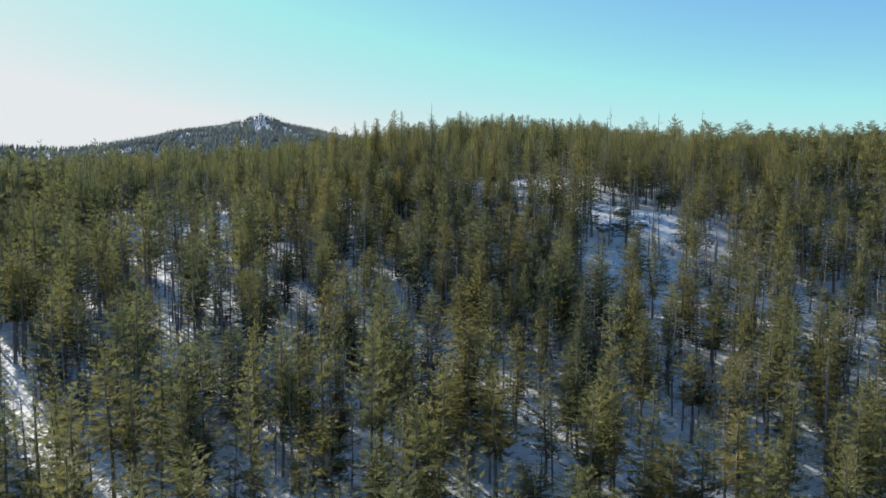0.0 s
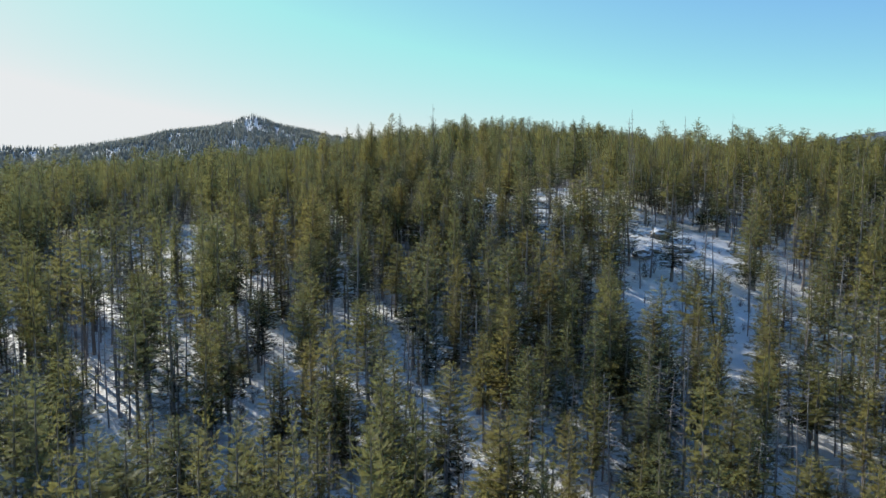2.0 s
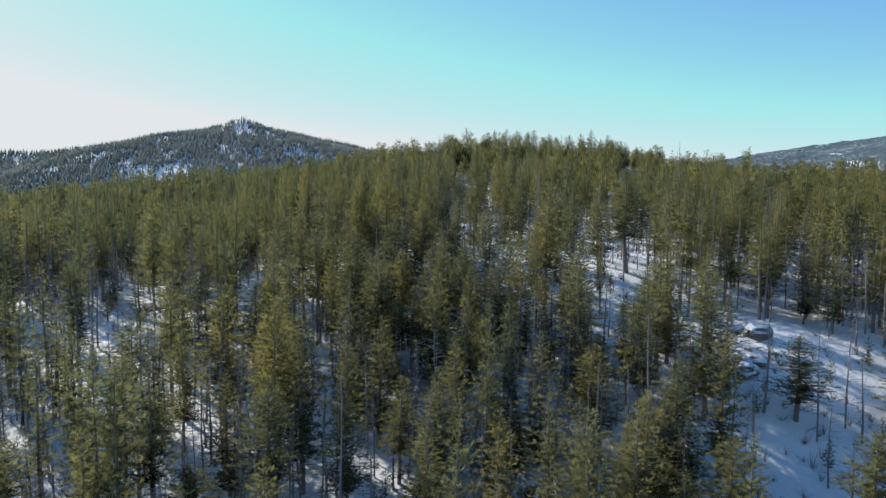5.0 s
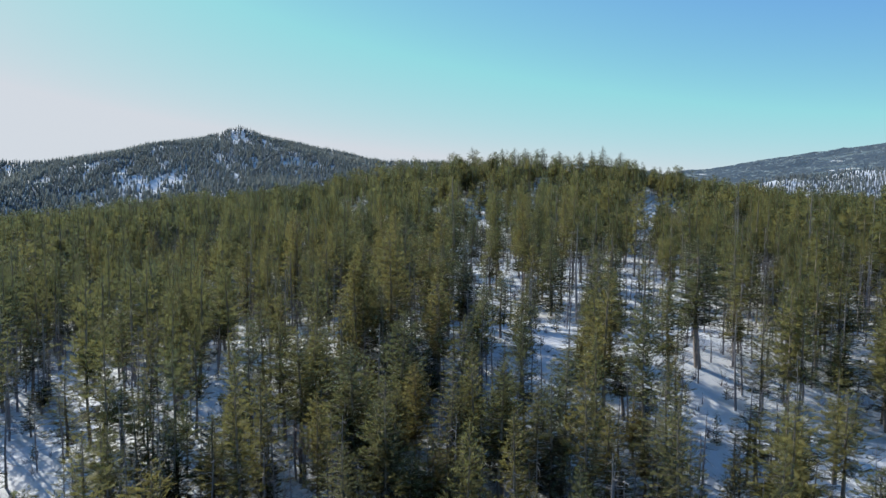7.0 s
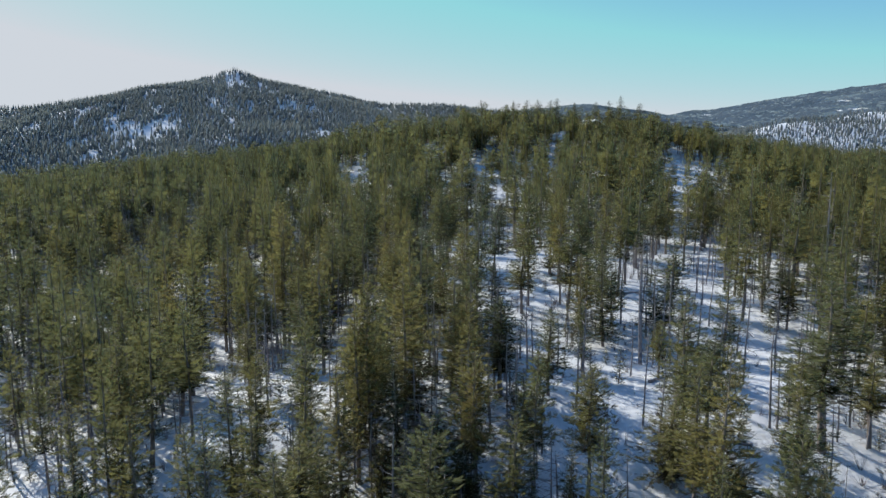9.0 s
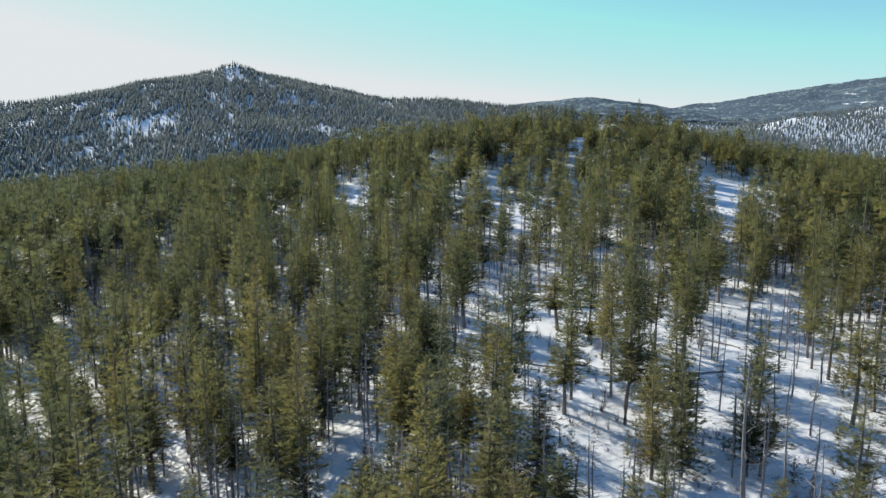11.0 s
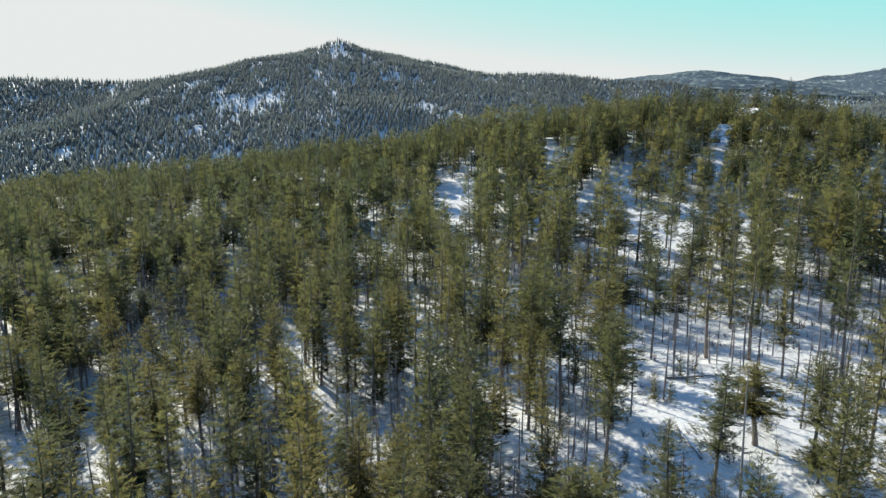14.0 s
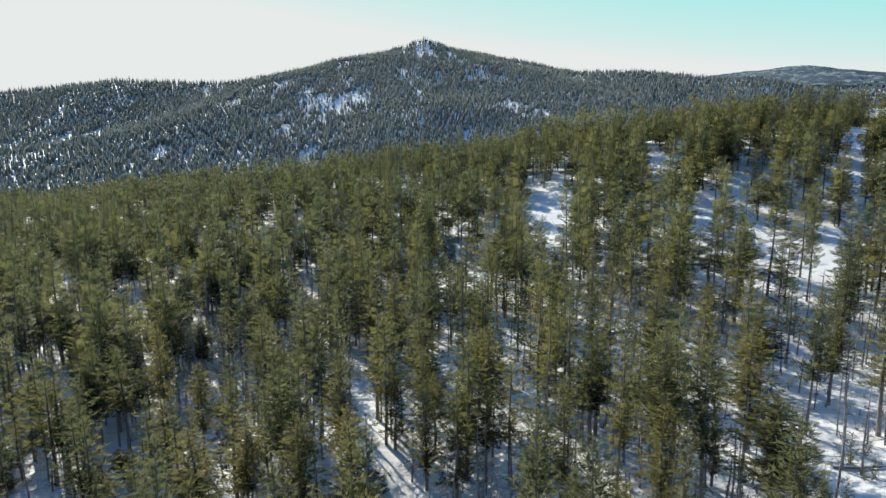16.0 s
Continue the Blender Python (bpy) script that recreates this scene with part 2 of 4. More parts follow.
def build_ground():
    gx = sheet_lines(-4600, 4600, -110, 140, 2.5, -1350, 1400, 22)
    gy = sheet_lines(-2000, 4700, 20, 390, 2.5, -60, 1900, 22)
    xs, ys = np.meshgrid(gx, gy)
    verts = np.stack([xs, ys, ground_z(xs, ys)], -1).reshape(-1, 3)
    w, h = len(gx), len(gy)
    i = (np.arange(h - 1)[:, None] * w + np.arange(w - 1)).ravel()
    tris = np.concatenate([np.stack([i, i + 1, i + w + 1], -1), np.stack([i, i + w + 1, i + w], -1)])
    me = fast_mesh("ground", verts, tris, SNOW)
    me.polygons.foreach_set("use_smooth", [True] * len(me.polygons))
    tagged(new("ground", me), "snow-covered forest floor rising to hills", "ground", kind="structure")


build_ground()


# ---- trees ----
def limb(verts, tris, path, radii, sides):
    """A tapered tube along a path, added to the lists."""
    start = len(verts)
    for k, (p, r) in enumerate(zip(path, radii)):
        d = Vector(path[min(k + 1, len(path) - 1)]) - Vector(path[max(k - 1, 0)])
        q = d.to_track_quat("Z", "Y")
        for s in range(sides):
            a = 2 * math.pi * s / sides
            verts.append(tuple(Vector(p) + q @ Vector((r * math.cos(a), r * math.sin(a), 0))))
    for k in range(len(path) - 1):
        for s in range(sides):
            a, b = start + k * sides + s, start + k * sides + (s + 1) % sides
            tris.append((a, b, b + sides)), tris.append((a, b + sides, a + sides))


def leaf(verts, tris, at, along, size, width, rng):
    """One blade of needles: a slender triangle."""
    side = along.cross(Vector((rng.uniform(-1, 1), rng.uniform(-1, 1), rng.uniform(-1, 1)))).normalized() * width * 0.5
    n = len(verts)
    verts += [tuple(at - side), tuple(at + side), tuple(at + along * size)]
    tris.append((n, n + 1, n + 2))


def frond(verts, tris, root, tip, width, rng, roll=0.25):
    """A spray of needles: a folded kite that hangs a little at its sides."""
    along = tip - root
    side = along.cross(Vector((rng.gauss(0, roll), rng.gauss(0, roll), 1))).normalized() * width
    n, f = len(verts), rng.uniform(0.4, 0.62)
    drop = Vector((0, 0, -0.35 * width))
    verts += [tuple(root), tuple(root + along * f + side * rng.uniform(0.7, 1.2) + drop), tuple(tip), tuple(root + along * f - side * rng.uniform(0.7, 1.2) + drop)]
    tris += [(n, n + 1, n + 2), (n, n + 2, n + 3)]


def conifer(seed, height, radius, base, branches, tufts, blades, scale, droop=0.1, sides=6, dead=14, gaps=0.25, inner=0.5, roll=0.3):
    """Needles and wood of one conifer: (verts, tris) of each. base: where the crown begins, as a share of the height."""
    rng = random.Random(seed)
    needles, wood = ([], []), ([], [])
    lean = Vector((rng.uniform(-1, 1), rng.uniform(-1, 1), 0)) * 0.025
    axis = lambda z: Vector((0, 0, z)) + lean * z + Vector((math.sin(z * 0.7 + seed), math.cos(z * 0.55 + seed), 0)) * 0.05  # noqa: E731
    thick = 0.0115 * height + 0.015
    steps = max(3, sides) if dead else 1
    limb(*wood, [axis(height * (0.995 * k / steps) - (0.4 if k == 0 else 0)) for k in range(steps + 1)], [thick * (1 - 0.93 * k / steps) for k in range(steps + 1)], sides)
    thin = [(rng.uniform(0, 6.3), rng.uniform(0.05, 0.9)) for _ in range(4)]
    blunt = rng.uniform(0.55, 0.84) if sides > 3 else rng.uniform(0.42, 0.7)
    for k in range(branches):
        s = ((k + rng.random()) / branches) ** 1.1
        z = height * (base + (1 - base) * s * 0.985)
        turn = k * 2.4 + rng.uniform(-0.5, 0.5)
        if any(abs(s - c) < 0.07 and math.cos(turn - a) > 0.3 for a, c in thin) and rng.random() < gaps * 2:
            continue
        reach = radius * ((1 - s) ** blunt * (0.62 + 0.38 * min(1, s * 5)) + 0.03) * rng.choice((0.78, 0.92, 1.0, 1.06, 1.14)) * rng.uniform(0.94, 1.06)
        out = Vector((math.cos(turn), math.sin(turn), 0))
        root = axis(z)
        tip = root + out * reach + Vector((0, 0, reach * (0.85 * s - droop + rng.uniform(-0.12, 0.12))))
        if sides > 4 and k % 2 == 0:
            limb(*wood, [root, tip], [0.022, 0.006], 3)
        frond(*needles, root, root.lerp(tip, inner), (0.38 if sides > 3 else 0.54) * reach * inner + 0.06, rng, roll)
        some = max(1, round(tufts * reach / (0.62 * radius))) if tufts else 0
        size = scale * (0.55 + 0.45 * min(1, reach / (0.5 * radius)))
        across = Vector((-out.y, out.x, 0))
        for q in range(some):
            f = ((q + 0.6 + rng.uniform(-0.3, 0.3)) / some) ** 0.8
            at = root.lerp(tip, min(1, 0.1 + 0.9 * f)) + Vector((rng.gauss(0, 1), rng.gauss(0, 1), rng.gauss(0, 0.7))) * 0.1 * size
            # each twig ends in a small spray, with a few loose needle tufts round it
            way = (out * rng.uniform(0.5, 1.0) + across * rng.uniform(-0.8, 0.8) + Vector((0, 0, rng.gauss(0.28, 0.3)))).normalized()
            frond(*needles, at, at + way * size * rng.uniform(0.38, 0.58), size * rng.uniform(0.09, 0.14), rng, 0.9)
            for _ in range(blades):
                way = (out * rng.uniform(0.1, 0.9) + Vector((rng.gauss(0, 0.5), rng.gauss(0, 0.5), rng.gauss(0.5, 0.4)))).normalized()
                leaf(*needles, at, way, size * rng.uniform(0.28, 0.5), size * rng.uniform(0.07, 0.115), rng)
    # the leader stands up from the top
    for k in range(4 if sides > 3 else 1):
        way = Vector((rng.gauss(0, 0.22), rng.gauss(0, 0.22), 1)).normalized()
        leaf(*needles, axis(height * (0.92 + 0.02 * k)), way, height * 0.035, 0.09 * scale, rng)
    # bare dead branches under the crown
    for _ in range(dead):
        z, turn = height * rng.uniform(0.1, base + 0.12), rng.uniform(0, 6.3)
        reach = radius * rng.uniform(0.35, 0.95)
        out = Vector((math.cos(turn), math.sin(turn), rng.uniform(-0.35, 0.15)))
        limb(*wood, [axis(z), axis(z) + out * reach], [0.018, 0.005], 3)
    return needles, wood


def snag_tree(seed, height, limbs=11, twigs=4):
    """A dead standing tree: bare grey trunk, and each of its broken limbs with its twigs."""
    rng = random.Random(seed)
    trunk, boughs = ([], []), []
    axis = lambda z: Vector((math.sin(z * 0.5 + seed) * 0.08, math.cos(z * 0.4) * 0.08, z))  # noqa: E731
    limb(*trunk, [axis(height * k / 7 - (0.4 if k == 0 else 0)) for k in range(8)], [0.12 * (1 - 0.85 * k / 7) for k in range(8)], 7)
    for k in range(limbs):
        bough = ([], [])
        s = 0.22 + 0.74 * (k + rng.random()) / limbs
        turn, reach = k * 2.4 + rng.uniform(-0.5, 0.5), (1.3 - s) * rng.uniform(0.9, 1.9)
        out = Vector((math.cos(turn), math.sin(turn), rng.uniform(-0.25, 0.35)))
        root, tip = axis(height * s), axis(height * s) + out * reach
        limb(*bough, [root, root.lerp(tip, 0.5) + Vector((0, 0, rng.uniform(-0.1, 0.1))), tip], [0.03, 0.018, 0.006], 3)
        for _ in range(twigs):
            at = root.lerp(tip, rng.uniform(0.3, 0.95))
            limb(*bough, [at, at + Vector((rng.gauss(0, 0.3), rng.gauss(0, 0.3), rng.gauss(0.05, 0.25)))], [0.01, 0.004], 3)
        boughs.append(bough)
    return trunk, boughs


def part(name, mesh, parent, label="", at=None):
    ob = new(name, mesh)
    ob.parent = parent
    if at is not None:
        ob.matrix_basis = at
    return tagged(ob, label) if label else ob


def empty(name, m, label, category, group=""):
    ob = new(name)
    ob.empty_display_size = 0.3
    ob.matrix_basis = m
    return tagged(ob, label, category, group)


# Openings in the wood where the snow lies bare: x, y, half-widths, turn in degrees.
GLADES = [
    (36.5, 109, 4.2, 6.5, -20), (29, 119, 2, 10, 41), (30, 97, 2.4, 6, -20), (38, 101, 2.4, 4, -30), (27, 89, 2.2, 5, -20), (29.5, 78, 1.8, 4, -20), (33, 116, 2, 4, -30),
    (-42, 124, 3, 4, 24), (-30, 120, 2.5, 4, 18), (-27, 105, 2.5, 4, 19), (-7, 107, 2, 3.5, 4), (-1, 95, 2, 4, 0), (24, 140, 2.5, 3.5, -13), (14, 137, 2.5, 4, -8),
    (-10, 87, 2, 3.5, 9), (-32, 138, 4, 4.5, 23), (27, 140, 2.6, 4, -20),
]
GLADES_BESIDE = [
    (29, 129, 2.5, 4, -26), (-67, 221, 3, 5, 23), (-16, 139, 2, 3.5, 10), (48, 140, 3, 4.5, -34), (18, 146, 3, 4.5, -19), (24, 133, 3.5, 5, -29), (-18, 151, 2.5, 4.5, 13),
    (59, 210, 3, 6, -27), (35, 155, 3, 6, -28), (-11, 139, 2, 3.5, 8), (-10, 312, 6, 13, 2), (84, 286, 8.5, 16, -28), (59, 342, 4, 7, -16), (24, 203, 4.5, 8, -28),
    (15.5, 198, 8, 10, -20), (9, 209, 4, 13, 41), (13, 188, 5, 5, 0), (6.8, 174.2, 2.8, 2.8, 0),
]
SMALL_GLADES = [
    (13, 193, 3.5, 6, -20), (32, 196, 4, 7, -30), (15, 203, 5, 11, 41), (7, 206, 3.5, 10, 41), (15, 154, 2.8, 9, 41), (81, 275, 4.4, 34, -28.5), (63, 241, 3.6, 15, -28.5),
    (-9, 280, 3.2, 24, 2), (12, 315, 2.6, 18, -4), (54, 318, 2.8, 18, -16), (25, 270, 2.4, 20, -13.5), (28, 219, 3, 6, -18), (11, 199, 2.5, 5, -10), (5, 184, 3, 5, -7),
]
GLADES_ABOVE = [
    (15, 178, 4.5, 6, -17), (25, 176, 4.5, 6, -26), (38, 183, 3, 5, -33), (-23, 202, 2.5, 4.5, 14), (-18, 200, 2, 4, 11), (-36, 178, 2.5, 4, 30), (16, 207, 5, 6, -21),
    (9, 234, 3, 5, -10), (-3, 237, 3.5, 5, -2), (24, 269, 3, 6, -15), (14, 343, 4, 8, -6), (64, 346, 5, 12, -20), (-30, 225, 2, 4, 17), (13, 222, 3, 5, -15),
    (76, 362, 4, 7, -19),
]
# Pines that stand out, band by band up the slope: x, y, height, crown radius.
PINES_BELOW = [
    (35.0, 55.9, 10.8, 1.2), (14.4, 56.6, 10.8, 1.2), (20.0, 58.1, 10.8, 1.5), (-5.6, 63.4, 10.8, 1.3), (34.9, 63.8, 10.8, 1.4), (8.6, 67.0, 10.8, 1.4), (23.0, 68.0, 10.8, 1.2), (35.0, 69.2, 10.8, 1.3),
    (31.8, 71.1, 8.3, 1.7), (12.5, 71.7, 10.8, 1.0), (20.6, 71.9, 10.8, 1.0), (6.3, 72.4, 9.5, 1.4), (29.6, 73.6, 10.8, 1.8), (31.7, 76.5, 7.2, 1.5), (-2.8, 76.9, 10.8, 1.7), (-16.9, 80.2, 8.3, 1.5),
    (29.5, 82.2, 10.8, 1.2), (34.7, 83.2, 10.8, 1.2), (-23.1, 84.1, 10.8, 1.8), (1.3, 85.9, 11.0, 1.5), (28.6, 86.0, 10.4, 2.1), (5.5, 88.4, 10.5, 1.5), (20.5, 88.7, 9.9, 1.9), (-25.7, 90.3, 9.4, 2.2),
]
PINES_LOWER = [
    (-8.7, 91.3, 11.9, 2.1),
    (37.9, 93.3, 12.0, 1.5), (23.1, 94.9, 12.0, 1.5), (50.7, 95.8, 7.8, 2.1), (-0.4, 97.2, 8.3, 1.3), (-4.3, 97.7, 10.8, 1.1), (40.8, 97.9, 8.8, 2.4), (14.6, 98.4, 8.8, 1.9), (6.7, 98.8, 7.3, 1.0),
    (-16.5, 99.4, 11.4, 1.8), (31.8, 99.7, 7.1, 2.5), (24.5, 100.8, 10.8, 2.1), (-1.9, 102.3, 10.8, 1.6), (-9.0, 103.0, 10.8, 1.8), (16.4, 103.0, 7.1, 1.5), (20.3, 103.3, 10.8, 1.1), (9.0, 103.9, 10.8, 1.0),
    (-42.7, 105.8, 8.2, 1.8), (6.9, 106.2, 8.0, 1.0), (15.7, 107.7, 10.8, 1.3), (20.1, 108.2, 7.4, 1.0), (6.5, 109.6, 10.8, 1.3), (1.2, 112.1, 8.4, 1.6), (-20.8, 114.8, 9.4, 1.4),
]
PINES_MIDWAY = [
    (14.5, 119.1, 10.8, 1.1), (-3.4, 119.8, 10.8, 1.3), (0.5, 119.8, 9.8, 1.3), (-13.6, 122.4, 8.3, 1.4), (9.6, 123.2, 11.0, 1.5), (-3.4, 124.0, 7.9, 1.3), (4.5, 125.8, 10.8, 1.8), (16.5, 127.0, 10.8, 1.4),
    (23.4, 127.1, 10.8, 1.7), (-15.0, 128.9, 10.8, 1.4), (-10.7, 130.2, 10.8, 1.7), (10.7, 130.3, 10.0, 1.5), (7.0, 130.4, 12.0, 1.5), (-23.0, 131.8, 11.0, 1.5), (0.8, 132.1, 7.5, 1.7), (-5.6, 132.3, 12.0, 1.5),
    (28.7, 133.2, 12.8, 2.7),
]
PINES_HIGHER = [
    (-12.1, 136.7, 10.8, 1.5), (19.9, 136.8, 10.8, 2.0), (3.2, 137.3, 10.8, 1.2), (-22.0, 138.1, 12.0, 1.5), (-27.4, 138.2, 10.8, 1.3), (-4.9, 142.1, 8.0, 1.4), (10.8, 142.9, 7.4, 1.4), (-5.6, 145.5, 7.8, 1.4),
    (-20.9, 149.9, 7.7, 1.7), (-2.3, 150.3, 8.6, 1.2), (-26.1, 151.9, 10.8, 1.9),
]
PINES_UPPER = [
    (-10.6, 157.0, 10.3, 1.9), (3.6, 159.8, 10.2, 1.3), (20.7, 160.3, 12.5, 1.5), (-10.3, 162.3, 9.8, 2.3), (-17.2, 163.3, 12.8, 1.2), (7.6, 164.0, 14.5, 1.5), (-2.1, 165.6, 11.0, 1.5), (13.3, 167.6, 9.3, 1.6),
    (-8.7, 170.3, 13.1, 2.3), (18.8, 171.3, 14.5, 1.5), (2.4, 172.3, 10.0, 1.7), (21.8, 174.4, 14.0, 1.5), (27.2, 174.7, 15.3, 1.5), (-22.2, 175.4, 12.7, 2.0), (-0.1, 177.7, 10.8, 1.3), (-8.0, 178.0, 10.8, 1.4),
    (24.9, 181.0, 10.4, 1.9), (-9.2, 181.4, 11.2, 1.3), (21.1, 181.7, 11.9, 1.7), (12.5, 183.3, 10.8, 1.7), (28.0, 184.2, 14.0, 1.5), (5.2, 186.0, 14.0, 1.5),
]
PINES_ABOVE = [
    (-3.5, 191.3, 7.7, 1.7), (0.8, 191.5, 10.8, 1.2), (18.5, 192.1, 7.2, 2.6), (-0.1, 195.5, 10.8, 1.4), (7.3, 196.2, 10.8, 2.5), (-34.7, 196.6, 10.8, 2.1), (-26.6, 197.1, 11.8, 1.6), (-31.2, 197.9, 10.8, 2.3),
    (-8.6, 198.1, 10.8, 1.8), (-6.6, 200.1, 10.8, 1.4), (-23.4, 201.4, 10.8, 2.1), (-2.4, 202.1, 16.0, 1.5), (42.3, 202.8, 9.9, 2.7), (-18.0, 204.3, 13.0, 1.5), (-26.2, 205.9, 12.0, 1.5), (-39.5, 206.5, 10.8, 1.4),
    (26.8, 207.7, 14.3, 1.5), (-44.0, 207.8, 7.3, 2.1), (8.8, 209.6, 10.8, 2.4), (-33.8, 211.2, 9.1, 2.1), (-13.5, 211.3, 10.8, 1.6),
]
PINES_CREST_SIDE = [
    (-47.4, 213.5, 12.0, 1.5), (14.8, 213.7, 14.0, 1.5), (-20.0, 214.1, 11.0, 2.0), (-14.8, 214.6, 8.9, 2.0), (-39.2, 220.0, 10.6, 1.9), (44.6, 220.4, 9.5, 2.7), (-52.1, 221.6, 10.8, 1.4), (-34.9, 222.5, 9.7, 2.2),
    (19.7, 222.9, 9.0, 1.8), (2.1, 223.2, 12.3, 2.3), (-1.9, 223.6, 13.5, 1.5), (-25.8, 224.5, 12.0, 1.5), (-49.2, 224.6, 7.9, 2.0), (-35.7, 226.7, 9.3, 1.9), (14.0, 226.8, 9.6, 2.2), (8.6, 229.5, 9.5, 1.7),
    (-66.0, 234.1, 7.9, 2.7), (24.9, 235.6, 14.8, 2.2), (-7.9, 239.9, 10.8, 2.0), (-11.9, 242.1, 10.4, 2.2), (28.8, 244.6, 14.0, 1.5), (16.6, 249.4, 10.8, 2.7), (-17.5, 251.3, 10.8, 2.7), (-101.7, 272.3, 10.8, 2.7),
]
STANDOUTS = PINES_BELOW + PINES_LOWER + PINES_MIDWAY + PINES_HIGHER + PINES_UPPER + PINES_ABOVE + PINES_CREST_SIDE

# Gaps through which the low sun reaches the snow: x, y of the lit spot, half-width.
SUNNY = [
    (-33, 66, 1.2), (-45, 102, 1.4), (-37.6, 108.5, 1.5), (-33.3, 119.6, 1.4), (12.2, 62.6, 1.6), (6.6, 73.5, 1.4), (91, 298, 5), (84, 284, 4), (68, 250, 3.4), (11.4, 203, 3), (5, 180, 2.4),
    (26, 176, 3), (-26, 216.5, 2), (-44, 191, 1.6), (18, 205, 3.4), (15, 196, 3), (1, 199.5, 2), (28, 283, 2.4), (36, 239, 2.6), (58, 331, 2.4), (-10, 300, 3), (20, 191, 2.4),
    (18.5, 150, 1.8), (25, 136, 1.9), (17, 137, 1.4), (33, 138, 1.7), (36.5, 139.5, 1.4), (-19, 156, 1.5), (-33, 143, 2.2), (-11, 141, 1.3), (32, 158, 1.4), (40, 168.5, 1.3), (35, 118, 1.5), (16, 206.5, 4), (8, 207.5, 2.4),
]

# Lanes of open snow that run down the slope: x, y of the upper end, half-width.
LANES = [
    (35, 108.5, 4), (40, 116, 4.5), (27, 87, 2.6), (28.3, 95, 3), (31, 101, 3), (36.5, 97, 2.8), (41, 111, 3), (45.5, 113, 2.4), (38, 128, 2.6), (34, 87, 2.2), (14.6, 133.7, 2.4), (30, 130.5, 3), (13.3, 143, 2.4), (18, 147, 2.6), (36.6, 166, 3), (20, 154, 2.8), (37, 157, 3.2), (24, 135, 2.6), (-31, 143, 2.8), (-30, 124, 2.6), (-20, 160, 2.6), (-21.4, 167, 2.6), (25, 178, 4), (32, 177, 4),
]
LANES_LEFT = [
    (22.8, 56.7, 1.9), (-32.4, 62.1, 1.9), (-26.5, 63.9, 1.9), (-3.4, 64.1, 1.9), (12.1, 64.8, 1.9), (8.9, 72.7, 1.9), (-23.4, 76.6, 1.9), (-13.6, 83.7, 1.9), (-0.5, 86.3, 1.9), (-37.7, 98.8, 1.9), (-32.4, 104.9, 1.9), (-18.3, 104.9, 1.9), (-46.7, 105.2, 1.9), (68.9, 107.6, 1.9), (-7.8, 111.3, 1.9), (-26.8, 111.4, 1.9), (-10.1, 112.2, 1.9), (-8.6, 120, 1.9), (-27.5, 120.3, 1.9), (-44.4, 120.7, 1.9),
]
LANES_BETWEEN = [
    (25.7, 141.4, 2.2), (-33.9, 144.1, 2.2), (-15.5, 145.9, 2.2), (18.8, 149.3, 2.2), (-12.4, 156.1, 2.2), (-19.8, 160, 2.2), (-37.6, 167.5, 2.2), (18.1, 171.9, 2.2), (14.8, 179.2, 2.2), (28.9, 184.7, 2.2), (5.2, 185.5, 2.2), (-41.7, 185.5, 2.2), (-54.1, 199.2, 2.2), (25.5, 205.1, 2.2), (15.8, 206.6, 2.2), (12.5, 206.7, 2.2), (-25.8, 212.4, 2.2), (6.7, 219.3, 2.2), (-11.7, 219.8, 2.2), (26.1, 236.7, 2.2), (-1.1, 237.2, 2.2), (-80.8, 259.2, 3.5), (27.6, 279.4, 3.5), (87.6, 293.1, 3.5), (-11.8, 298.4, 3.5), (-10.2, 314, 3.5),
]
LANES_ABOVE = [
    (-24, 207, 1.7), (-57, 226, 2), (-30.7, 187, 1.8), (10, 196, 3.2), (16, 210, 3.6), (20, 224, 3.6), (-21.5, 201, 1.7), (-46, 205, 1.7), (26, 226, 3), (-55, 199, 1.9), (-5, 134, 2.2), (-11, 90, 2.2), (-11, 213, 2.2), (5, 178, 2.6), (-6.8, 166, 2.2), (12, 168, 2.8), (-11, 303, 4), (0, 186, 2.2),
]


def openness(x, y):
    """1 in a glade, 0 in the wood."""
    free = np.zeros_like(np.asarray(x, float))
    for cx, cy, a, b, turn in GLADES + GLADES_BESIDE + SMALL_GLADES + GLADES_ABOVE:
        c, s = math.cos(radians(turn)), math.sin(radians(turn))
        u, v = ((x - cx) * c + (y - cy) * s) / a, (-(x - cx) * s + (y - cy) * c) / b
        free = np.maximum(free, np.clip(2.4 - 2.0 * np.hypot(u, v), 0, 1))
    for lx, ly, a in LANES + LANES_LEFT + LANES_BETWEEN + LANES_ABOVE:
        aim = math.atan2(lx + 2, 66)
        c, s = math.cos(aim), math.sin(aim)
        u, v = ((x - lx) * c - (y - ly) * s) / (0.78 * a), ((x - lx) * s + (y - ly) * c + 5) / 7.5
        free = np.maximum(free, np.clip(2.4 - 2.0 * np.hypot(u, v), 0, 1))
    for lx, ly, a in SUNNY:
        u, v = ((x - lx) * 0.755 + (y - ly) * 0.656) / a, (-(x - lx) * 0.656 + (y - ly) * 0.755 - 8) / 12
        free = np.maximum(free, np.clip(2.4 - 2.0 * np.hypot(u, v), 0, 1))
    return free


def scattered(x0, x1, y0, y1, step, seed):
    """Jittered places over an area."""
    r = np.random.RandomState(seed)
    xs, ys = np.meshgrid(np.arange(x0, x1, step), np.arange(y0, y1, step))
    xs, ys = xs.ravel() + r.uniform(-0.62, 0.62, xs.size) * step, ys.ravel() + r.uniform(-0.62, 0.62, ys.size) * step
    return xs, ys, r.uniform(0, 1, xs.size), r


